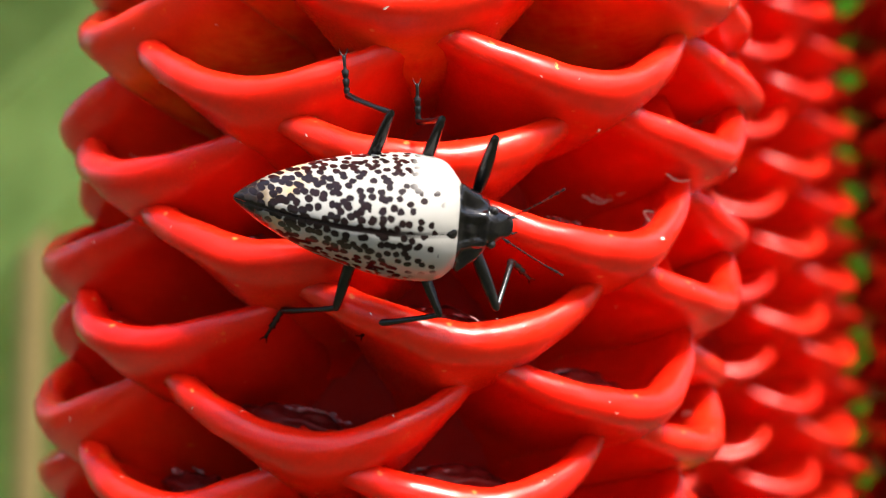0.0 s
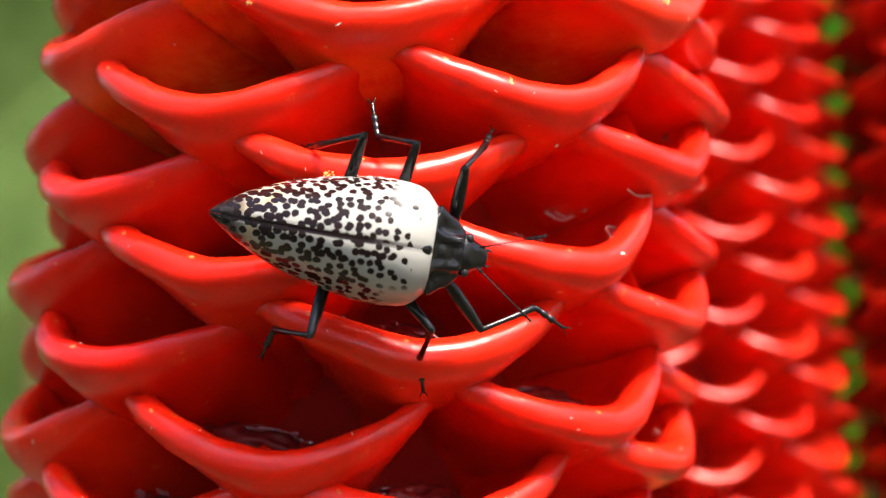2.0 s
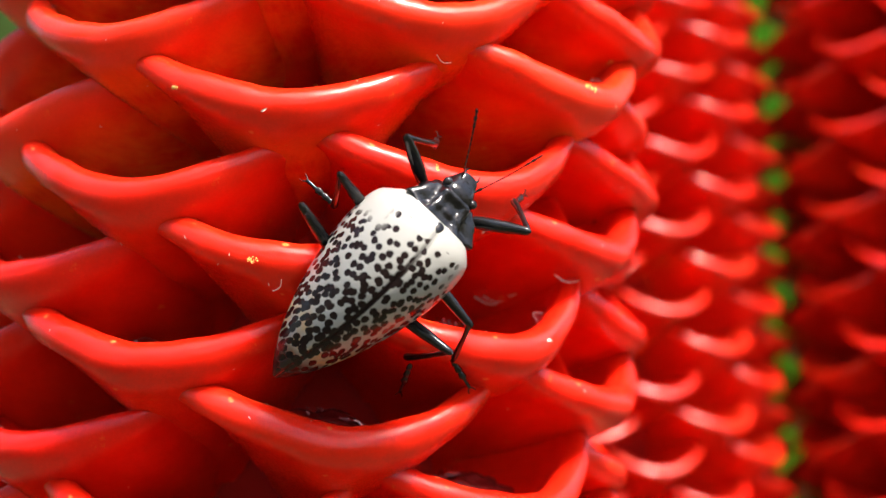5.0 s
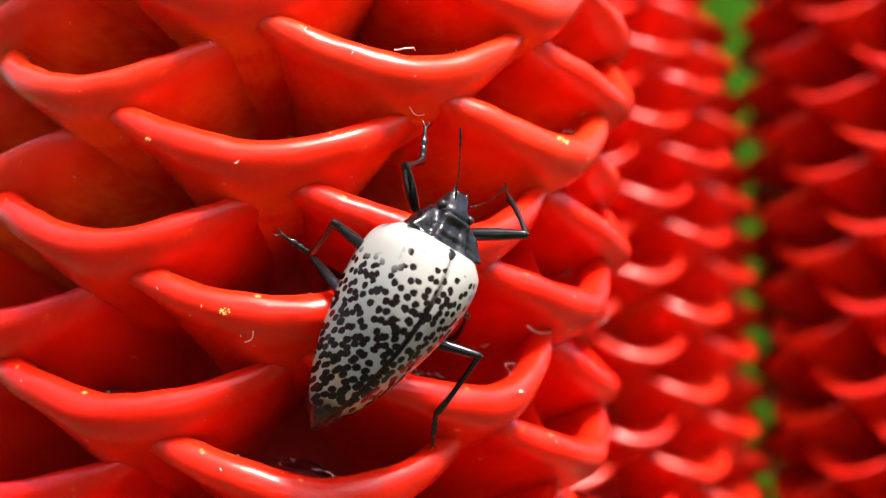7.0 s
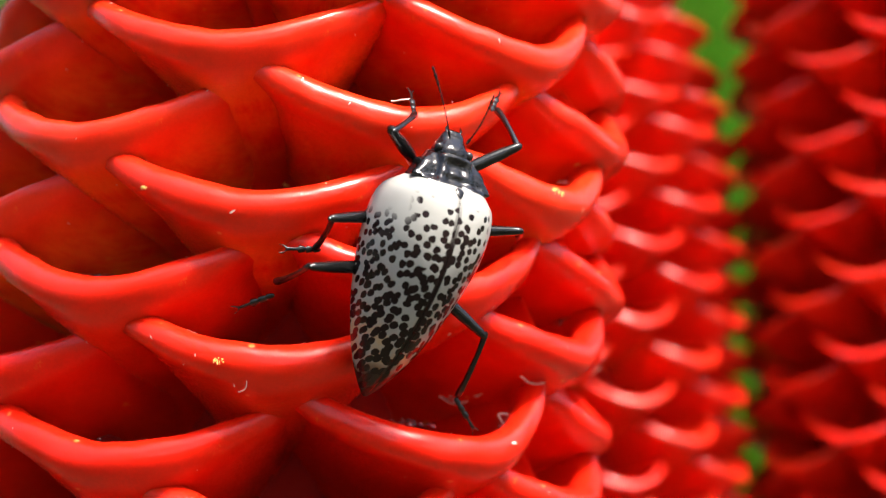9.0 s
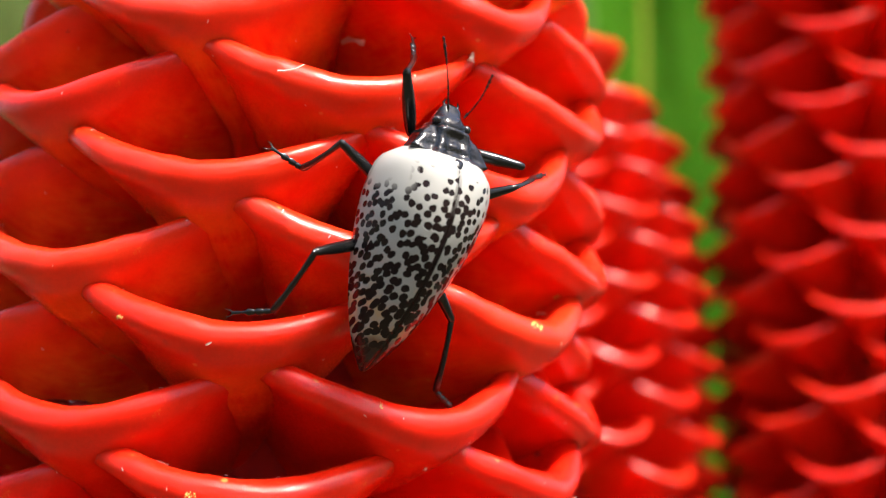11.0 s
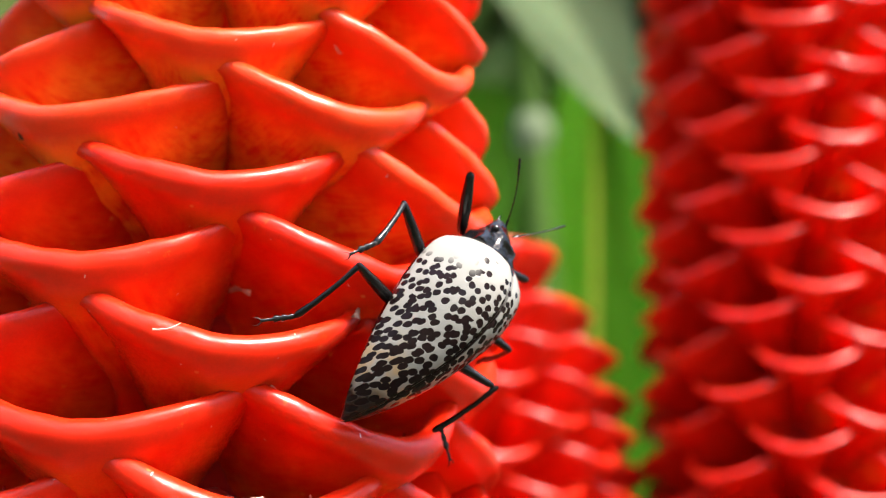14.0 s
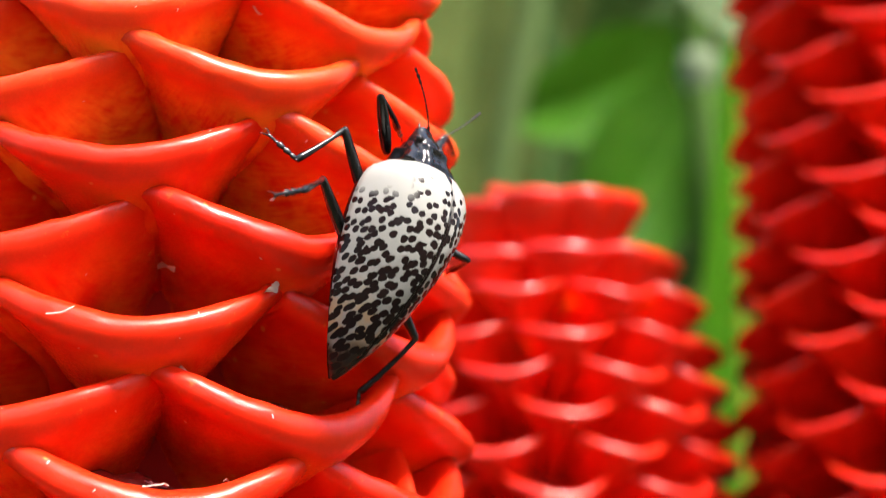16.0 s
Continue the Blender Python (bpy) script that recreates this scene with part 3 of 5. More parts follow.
def leaf(name, label, material, rib, foot, tip, width, face=(0, -1, 0.3), curl=0.1, group="background leaves", stout=0.0032):
    """One large leaf from its foot to its tip (metres), its face turned to the given side."""
    a, b = Vector(foot), Vector(tip)
    y = (b - a).normalized()
    z = (Vector(face) - y * Vector(face).dot(y)).normalized()
    x = y.cross(z)
    m = Matrix((x, y, z)).transposed().to_4x4()
    thing = tagged(new(name), label, "leaf", group)
    thing.location = a
    bm = bmesh.new()
    uvs = bm.loops.layers.uv.new("UVMap")
    reach, fold = (b - a).length, 0.12
    blade(bm, uvs, reach, width, m, curl, fold, 24, 14)
    part("blade", bm, material, thing)
    bm = bmesh.new()
    line = [m @ Vector((0, u * reach, -0.5 * fold * width - curl * reach * u * u + 0.02 * width * math.sin(9 * u))) for u in [k / 12 for k in range(13)]]
    tube(bm, line, [stout * (1.15 - 0.9 * k / 12) for k in range(13)], 8)
    part("midrib", bm, rib, thing, "raised pale midrib")
    return thing


def stem(name, label, material, points, radii, node=None):
    thing = tagged(new(name), label, "stem", "background stems")
    thing.location = points[0]
    bm = bmesh.new()
    tube(bm, [Vector(p) - Vector(points[0]) for p in points], radii, 12)
    part("cane", bm, material, thing)
    for at, r in node or ():
        bm = bmesh.new()
        at = Vector(at) - Vector(points[0])
        tube(bm, [at + Vector((0, 0, d)) for d in (-0.016, -0.010, 0, 0.010, 0.016)], [r * k for k in (0.75, 1.0, 1.15, 1.0, 0.7)], 12)
        part("node", bm, NODE, thing, "whitish swollen node")
    return thing


RIB_PALE = plain("pale rib", (0.15, 0.18, 0.014), (0.20, 0.23, 0.02), scale=60, Specular_IOR_Level=0.08)
RIB_LEAF = plain("green rib", (0.035, 0.12, 0.005), (0.05, 0.15, 0.008), scale=60, Specular_IOR_Level=0.08)
RIB_SAGE = plain("sage rib", (0.05, 0.08, 0.02), (0.08, 0.115, 0.03), scale=60, Specular_IOR_Level=0.08)
RIB_GREY = plain("grey rib", (0.09, 0.12, 0.05), (0.13, 0.16, 0.07), scale=60, Specular_IOR_Level=0.08)
NODE = plain("whitish node", (0.10, 0.135, 0.07), (0.14, 0.175, 0.10), scale=80, Specular_IOR_Level=0.08)
CANE_PALE = plain("pale green cane", (0.032, 0.072, 0.009), (0.048, 0.095, 0.015), scale=60, Specular_IOR_Level=0.08)
CANE_OLIVE = plain("olive cane", (0.05, 0.08, 0.02), (0.08, 0.12, 0.04), scale=60, Specular_IOR_Level=0.08)
leaf("leaf", "broad bright green ginger leaf standing upright", LEAF_PLAIN, RIB_LEAF, (0.272, 0.95, -0.60), (0.207, 0.95, 0.56), 0.21, (0.1, -1, 0.25), 0.02)
leaf("leaf", "narrow bright green ginger leaf with a yellow midrib", LEAF_BRIGHT, RIB_PALE, (0.126, 0.45, -0.50), (0.120, 0.45, 0.275), 0.064, (0.1, -1, 0.15), 0.01, stout=0.0045)
leaf("leaf", "broad bright green leaf in soft shade", LEAF_PLAIN, RIB_LEAF, (0.185, 1.00, 0.44), (0.015, 1.0, 0.385), 0.105, (0.1, -1, 0.0), 0.03)
leaf("leaf", "broad bright green leaf tip bent down", LEAF_PLAIN, RIB_LEAF, (0.175, 0.98, 0.42), (0.075, 0.98, 0.26), 0.12, (0.1, -1, 0.1), 0.03)
leaf("leaf", "pale grey-green leaf underside hanging down", LEAF_GREY, RIB_GREY, (0.025, 0.40, 0.39), (0.131, 0.40, 0.213), 0.064, (0.1, -1, -0.1), 0.02, stout=0.0012)
leaf("leaf", "dull sage green leaf lit from above", LEAF_SAGE, RIB_SAGE, (-0.36, 0.45, -0.105), (-0.05, 0.45, 0.165), 0.135, (0.1, -1, 0.25), 0.02)
leaf("leaf", "yellowish green leaf hanging low", LEAF_STRAW, RIB_GREY, (-0.42, 1.05, 0.22), (-0.33, 1.05, -0.50), 0.36, (0.1, -1, 0.4), 0.03)
stem("stem", "reddish brown ginger stem", STEM_BROWN, [(-0.29, 0.92, -0.96), (-0.28, 0.92, -0.2), (-0.272, 0.92, 0.06), (-0.27, 0.92, 0.3)], [0.013, 0.011, 0.010, 0.008])
stem("stem", "pale green ginger stem with a white node", CANE_PALE, [(0.185, 0.90, -0.96), (0.178, 0.90, 0.1), (0.150, 0.90, 0.39), (0.135, 0.91, 0.52)], [0.013, 0.012, 0.011, 0.005], [((0.150, 0.90, 0.392), 0.013)])
stem("stem", "dark olive leaning stem", CANE_OLIVE, [(-0.05, 1.0, -0.96), (0.00, 1.0, 0.2), (0.020, 0.98, 0.38), (0.045, 0.98, 0.52), (0.07, 0.98, 0.8)], [0.012, 0.011, 0.010, 0.010, 0.008])
leaf("leaf", "olive leaf standing behind the stems", LEAF_OLIVE, RIB_SAGE, (-0.06, 1.15, 0.05), (0.00, 1.15, 0.75), 0.16, (0.1, -1, 0.3), 0.02)


def foliage_sky_screen():
    """A loose thicket of leaves behind the flowers, carried on unseen round the camera to block low sky light; open to
    the sky above.
    """
    rnd = random.Random(9)
    for material, count, label in ((LEAF_DARK, 520, "dark green thicket of distant leaves, with an added unseen ring that blocks low sky"), (LEAF_OLIVE, 520, "olive green thicket of distant leaves, with an added unseen ring that blocks low sky")):
        bm = bmesh.new()
        uvs = bm.loops.layers.uv.new("UVMap")
        # full ring, added out of view to keep low sky off the bracts
        for k in range(count):
            a, d, z = rnd.uniform(0, 2 * math.pi), rnd.uniform(1.5, 2.4), rnd.uniform(-0.95, 1.5)
            m = pose(d * math.sin(a), d * math.cos(a), z, rnd.uniform(30, 110), rnd.uniform(-40, 40), rnd.uniform(0, 360))
            blade(bm, uvs, rnd.uniform(0.3, 0.6), rnd.uniform(0.10, 0.18), m, 0.2, 0.12, 5, 4)
        for k in range(count // 2):
            m = pose(rnd.uniform(-0.9, 1.2), rnd.uniform(1.3, 1.8), rnd.uniform(-0.7, 1.2), rnd.uniform(50, 110), rnd.uniform(-30, 30), rnd.uniform(-50, 50))
            blade(bm, uvs, rnd.uniform(0.35, 0.7), rnd.uniform(0.14, 0.24), m, 0.15, 0.12, 6, 4)
        ob = new("foliage_sky_screen", mesh_of("foliage_sky_screen", bm, material))
        tagged(ob, label, "foliage", kind="stuff")


foliage_sky_screen()


# ---- the beetle ----
def curve(t, ts, vs):
    """A smooth run through values."""
    i = max(0, min(len(ts) - 2, next((k for k in range(len(ts) - 1) if t <= ts[k + 1]), len(ts) - 2)))
    def slope(k):
        a, b = max(k - 1, 0), min(k + 1, len(ts) - 1)
        return (vs[b] - vs[a]) / (ts[b] - ts[a])
    h = ts[i + 1] - ts[i]
    s = (t - ts[i]) / h
    return (vs[i] * (1 + 2 * s) * (1 - s) ** 2 + vs[i + 1] * s * s * (3 - 2 * s)
            + h * slope(i) * s * (1 - s) ** 2 - h * slope(i + 1) * s * s * (1 - s))


def black_material(name, base=(0.010, 0.009, 0.010), rough=(0.16, 0.34), bump=0.25, relief=0.12):
    n = Nodes(name)
    a, b = n.noise(900, 4), n.noise(3500, 3)
    n.color(n.mix(a, tuple(c * 0.6 for c in base), tuple(c * 1.7 for c in base)))
    n.link(n.span(a, 0.3, 0.7, *rough), n.bsdf.inputs["Roughness"])
    n.bump(n.math("ADD", a, n.math("MULTIPLY", b, 0.4)), bump, relief * MM)
    n.set(Specular_IOR_Level=0.42)
    return n.mat


def elytron_material():
    """Ivory wing case with black pits that grow and run together toward the tip."""
    n = Nodes("spotted ivory wing case")
    uv = n.add("UVMap").outputs["UV"]
    sep = n.add("SeparateXYZ")
    n.link(uv, sep.inputs[0])
    along, across = sep.outputs["X"], sep.outputs["Y"]
    from_suture = n.math("MODULO", across, 40.0)
    warp = n.add("TexNoise")
    warp.inputs["Scale"].default_value, warp.inputs["Detail"].default_value = 1.6, 2.0
    n.link(uv, warp.inputs["Vector"])
    moved = n.add("VectorMath", operation="MULTIPLY_ADD")
    n.link(warp.outputs["Color"], moved.inputs[0])
    moved.inputs[1].default_value = (0.30, 0.30, 0.0)
    n.link(uv, moved.inputs[2])
    fields = []
    for scale, seed in ((1.12, 0.0), (1.02, 17.3)):
        shift = n.add("VectorMath", operation="ADD")
        shift.inputs[1].default_value = (seed, seed * 0.7, 0)
        n.link(moved.outputs[0], shift.inputs[0])
        v = n.add("TexVoronoi", voronoi_dimensions="2D")
        v.inputs["Scale"].default_value, v.inputs["Randomness"].default_value = scale, 0.82
        n.link(shift.outputs[0], v.inputs["Vector"])
        tone = n.add("SeparateColor")
        n.link(v.outputs["Color"], tone.inputs[0])
        fields.append((v.outputs["Distance"], tone.outputs[0]))
    (d1, c1), (d2, c2) = fields
    size = n.span(along, 0.8, 13.0, 0.34, 0.44)
    keep1 = n.math("LESS_THAN", c1, n.span(along, 0.5, 4.5, 0.35, 1.0))
    keep2 = n.math("LESS_THAN", c2, n.span(along, 2.0, 12.0, 0.05, 0.5))
    def dots(d, keep, grow):
        edge = n.math("SUBTRACT", n.math("MULTIPLY", size, grow), d)
        return n.math("MULTIPLY", n.span(edge, -0.02, 0.045), keep)
    spot = n.math("MAXIMUM", dots(d1, keep1, 1.0), dots(d2, keep2, 0.95))
    # the shoulders stay clear
    shoulder = n.math("MULTIPLY", n.span(along, 4.2, 3.0), n.span(from_suture, 3.6, 4.6))
    front = n.span(along, 1.0, 1.6)
    spot = n.math("MULTIPLY", spot, n.math("MULTIPLY", n.math("SUBTRACT", 1.0, shoulder), front))
    suture = n.math("MULTIPLY", n.span(from_suture, 0.30, 0.20), n.span(along, 1.5, 5.0, 0.3, 1.0))
    tip = n.math("MULTIPLY", n.span(n.math("ADD", along, n.math("MULTIPLY", n.noise(420, 3), 4.0)), 17.6, 19.8), 0.96)
    dark = n.math("MAXIMUM", n.math("MAXIMUM", spot, suture), tip)
    mottled = n.noise(260, 3)
    ivory = n.mix(mottled, (0.275, 0.262, 0.236), (0.33, 0.32, 0.30))
    worn = n.math("MULTIPLY", n.span(along, 11.0, 14.5), n.span(n.noise(330, 3), 0.44, 0.58))
    ivory = n.mix(n.math("MULTIPLY", worn, 0.75), ivory, (0.42, 0.27, 0.12))
    n.color(n.mix(dark, ivory, n.mix(n.noise(700, 2), (0.005, 0.004, 0.004), (0.018, 0.008, 0.008))))
    n.link(n.span(n.noise(1200, 3), 0.3, 0.7, 0.14, 0.26), n.bsdf.inputs["Roughness"])
    n.set(Specular_IOR_Level=0.2)
    n.bump(n.math("SUBTRACT", n.math("MULTIPLY", n.noise(1500, 3), 0.15), spot), 0.35, 0.10 * MM)
    return n.mat


BLACK = black_material("black chitin", (0.005, 0.0045, 0.005), (0.05, 0.14), 0.8, 0.10)
LEG_BLACK = black_material("black leg chitin", (0.005, 0.005, 0.005), (0.14, 0.26), 0.3)
EYE_BLACK = black_material("compound eye", (0.012, 0.010, 0.010), (0.08, 0.14), 0.4)
WING_CASE = elytron_material()


def rings(bm, stations, sides=20, power=2.3, bumps=0.0, seed=0):
    """A closed body from stations (x, half width, top, bottom) in mm."""
    rows = []
    xs = [s[0] for s in stations]
    count = len(stations) * 3
    for i in range(count + 1):
        x = xs[0] + (xs[-1] - xs[0]) * i / count
        w, top, low = (curve(x, xs, [s[k] for s in stations]) for k in (1, 2, 3))
        mid = (top + low) / 2
        row = []
        for k in range(sides):
            a = 2 * math.pi * k / sides
            c, s = math.cos(a), math.sin(a)
            y = w * math.copysign(abs(c) ** (2 / power), c)
            z = mid + (top - low) / 2 * math.copysign(abs(s) ** (2 / power), s)
            k2 = bumps * noise.noise(Vector((x * 0.55, abs(y) * 0.9, z * 0.6 + seed)))
            row.append(Vector((x, y * (1 + k2 * 0.5), z + k2)) * MM)
        rows.append(row)
    vs = grid(bm, rows, close_v=True)
    bm.faces.new(vs[0][::-1])
    bm.faces.new(vs[-1])


def elytron(side):
    """One domed wing case; side is +1 for the left, -1 for the right."""
    ts = (0, 0.05, 0.12, 0.25, 0.4, 0.55, 0.7, 0.85, 0.95, 1.0)
    width = (3.95, 5.05, 5.5, 5.6, 5.25, 4.6, 3.65, 2.3, 1.05, 0.2)
    ridge = (5.7, 6.5, 7.1, 7.4, 6.95, 5.8, 4.05, 1.7, -0.2, -1.25)
    hem = (1.6, 0.9, 0.4, 0.1, -0.2, -0.5, -0.85, -1.25, -1.5, -1.6)
    bm = bmesh.new()
    uvs = bm.loops.layers.uv.new("UVMap")
    rows, marks = [], []
    nu, nv = 44, 18
    for i in range(-2, nu + 1):
        t = max(0.0, i / nu)
        w, top, low = curve(t, ts, width), curve(t, ts, ridge), curve(t, ts, hem)
        x = 0.25 - 19.9 * t + (0.18 if i == -1 else 0.2 if i == -2 else 0.0)
        shrink = (1.0, 0.93, 0.74)[-i] if i < 0 else 1.0
        row, mark, run, last = [], [], 0.0, None
        for j in range(nv + 4):
            if j <= nv:
                a = math.pi / 2 * j / nv
                full = 2.35 - 0.62 * min(1.0, t / 0.55)
                y, z = 0.02 + w * math.sin(a) ** (2 / full), low + (top - low) * math.cos(a) ** (2 / (full - 0.08))
                z -= 0.12 * math.exp(-(y / 0.22) ** 2)
            else:
                k = (j - nv) / 3
                y, z = w * (1 - 0.22 * k), low - 0.35 * math.sin(k * 2.2)
            y, z = y * shrink, low + (z - low) * shrink
            p = Vector((x, side * y, z))
            run += (p - last).length if last else 0.0
            last = p
            row.append(p * MM)
            mark.append((0.2 - x, run + (0 if side > 0 else 40)))
        rows.append(row)
        marks.append(mark)
    vs = grid(bm, rows)
    index = {v: marks[i][j] for i, r in enumerate(vs) for j, v in enumerate(r)}
    for f in bm.faces:
        for loop in f.loops:
            loop[uvs].uv = index[loop.vert]
    if side > 0:
        bmesh.ops.reverse_faces(bm, faces=bm.faces)
    return bm


def limb(length, profile, sides=10, bend=0.0, flat=1.0):
    """A leg segment along +x: profile is a list of (share of the length, radius in mm)."""
    bm = bmesh.new()
    rows = []
    for s, r in profile:
        row = []
        for k in range(sides):
            a = 2 * math.pi * k / sides
            row.append(Vector((s * length, r * math.cos(a), r * flat * math.sin(a) + bend * math.sin(math.pi * max(0, min(1, s))))) * MM)
        rows.append(row)
    vs = grid(bm, rows, close_v=True)
    bm.faces.new(vs[0][::-1])
    bm.faces.new(vs[-1])
    return bm


def femur_mesh(length, thick):
    return limb(length, [(-0.05, 0.12), (-0.02, thick * 0.6), (0.1, thick * 0.85), (0.35, thick), (0.65, thick * 0.92), (0.88, thick * 0.72), (0.97, thick * 0.66), (1.02, thick * 0.5), (1.04, 0.1)])


def tibia_mesh(length, thick):
    return limb(length, [(-0.04, 0.1), (-0.02, thick * 0.8), (0.06, thick * 0.95), (0.3, thick * 0.8), (0.7, thick * 0.95), (0.93, thick * 1.2), (0.99, thick * 1.05), (1.02, 0.1)], bend=0.25)


def tarsus_mesh(length):
    """Broad lobed foot joints and two claws."""
    prof = [(-0.02, 0.1), (0.02, 0.22), (0.14, 0.30), (0.17, 0.18), (0.20, 0.26), (0.33, 0.34), (0.36, 0.18), (0.39, 0.26), (0.52, 0.36), (0.56, 0.17), (0.62, 0.14), (0.82, 0.17), (0.86, 0.06)]
    bm = limb(length, prof, flat=0.6, sides=8)
    for s in (-1, 1):
        pts = [Vector((length * 0.82, 0.06 * s, 0)) * MM, Vector((length * 0.92, 0.32 * s, 0.05)) * MM, Vector((length * 1.0, 0.36 * s, -0.18)) * MM]
        tube(bm, pts, [0.08 * MM, 0.06 * MM, 0.02 * MM], 6)
    return bm


def feeler_mesh():
    """An eleven-jointed feeler with a slightly flattened club."""
    prof = [(-0.03, 0.08)]
    for k in range(11):
        a, b = k / 11, (k + 1) / 11
        fat = 0.15 if k == 0 else 0.085 if k < 8 else (0.13, 0.15, 0.12)[k - 8]
        prof += [(a + 0.008, fat * 0.55), (a + 0.035, fat * 0.9), (b - 0.02, fat), (b - 0.004, fat * 0.6)]
    prof.append((1.0, 0.02))
    return limb(7.0, prof, sides=8, bend=0.35)


def stand(at, ahead, up):
    """A pose from a place in mm, the way ahead and the back's direction."""
    x = Vector(ahead).normalized()
    y = Vector(up).cross(x).normalized()
    m = Matrix((x, y, x.cross(y))).transposed().to_4x4()
    m.translation = Vector(at) * MM
    return m


def bone(a, b):
    """The pose of a limb that runs from a to b in the body's space."""
    way = Vector(b) - Vector(a)
    flat = Vector((-way.y, way.x, 0))
    up = way.cross(flat) if flat.length > 0.3 else Vector((1, 0, 0))
    if up.z < 0:
        up = -up
    return stand(a, way, up)


def stride(leg, hip, rows):
    """Keys a leg's three segments from the places of knee, ankle and toe."""
    thigh, shin, foot = leg
    walk(thigh, [(t, bone(hip, knee)) for t, knee, ankle, toe in rows])
    walk(shin, [(t, bone(knee, ankle)) for t, knee, ankle, toe in rows])
    walk(foot, [(t, bone(ankle, toe)) for t, knee, ankle, toe in rows])


beetle = tagged(new("beetle"), "ivory fungus beetle with black-pitted wing cases and black legs", "beetle")
legs, feelers = {}, {}


def build_beetle():
    for side, word in ((1, "left"), (-1, "right")):
        part("wing_case", elytron(side), WING_CASE, beetle, "ivory wing case with black pits")
    bm = bmesh.new()
    rings(bm, [(-18.6, 0.5, -1.3, -1.7), (-16.5, 1.9, -0.6, -2.2), (-13, 3.4, 0.6, -2.6), (-8, 4.7, 1.4, -2.7), (-3, 5.0, 2.0, -2.4), (-0.3, 4.3, 2.4, -1.6), (0.5, 2.6, 2.2, -0.6)], 20, 2.2)
    part("abdomen", bm, BLACK, beetle, "black underside")
    bm = bmesh.new()
    rings(bm, [(-0.15, 2.6, 4.6, 0.2), (0.1, 3.3, 5.0, -0.1), (0.5, 3.45, 5.0, -0.4), (0.9, 3.15, 4.55, -0.6), (1.5, 2.9, 4.5, -0.6), (2.1, 2.75, 4.15, -0.6), (2.6, 2.35, 3.85, -0.4), (3.0, 2.1, 3.6, 0.0), (3.2, 1.7, 3.3, 0.3)], 56, 2.6, 0.75, 3)
    part("pronotum", bm, BLACK, beetle, "glossy black dented neck shield")
    bm = bmesh.new()
    rings(bm, [(2.4, 1.5, 3.0, 0.4), (2.8, 1.75, 3.2, 0.2), (3.4, 1.75, 3.05, 0.2), (4.0, 1.5, 2.65, 0.3), (4.6, 1.15, 2.15, 0.4), (5.1, 0.9, 1.75, 0.6), (5.35, 0.45, 1.45, 0.8)], 30, 2.3, 0.3, 8)
    head = part("head", bm, BLACK, beetle)
    for s in (-1, 1):
        bm = bmesh.new()
        bmesh.ops.create_uvsphere(bm, u_segments=14, v_segments=10, radius=0.45 * MM)
        bmesh.ops.translate(bm, verts=bm.verts, vec=Vector((3.5, 1.5 * s, 2.3)) * MM)
        part("eye", bm, EYE_BLACK, head, "round black compound eye")
        bm = bmesh.new()
        tube(bm, [Vector(p) * MM for p in ((4.9, 0.55 * s, 1.1), (5.45, 0.75 * s, 1.0), (5.8, 0.6 * s, 0.95))], [0.14 * MM, 0.11 * MM, 0.04 * MM], 8)
        part("palp", bm, LEG_BLACK, head)
    scut = bmesh.new()
    rings(scut, [(-0.7, 0.1, 6.3, 6.0), (-0.3, 0.45, 6.15, 5.6), (0.2, 0.6, 5.8, 5.0), (0.35, 0.4, 5.5, 5.0)], 12)
    part("scutellum", scut, BLACK, beetle)
    for word in ("left", "right"):
        feelers[word] = part("antenna", feeler_mesh(), LEG_BLACK, beetle, "thin beaded black antenna")
    for side in ("left", "right"):
        for spot, (a, b, c), thick in (("front", (6.4, 6.0, 4.0), 0.62), ("middle", (7.0, 6.4, 4.0), 0.56), ("hind", (7.6, 7.4, 4.2), 0.58)):
            legs[side + " " + spot] = (part("femur", femur_mesh(a, thick), LEG_BLACK, beetle), part("tibia", tibia_mesh(b, 0.30), LEG_BLACK, beetle),
                                       part("tarsus", tarsus_mesh(c), LEG_BLACK, beetle))


build_beetle()


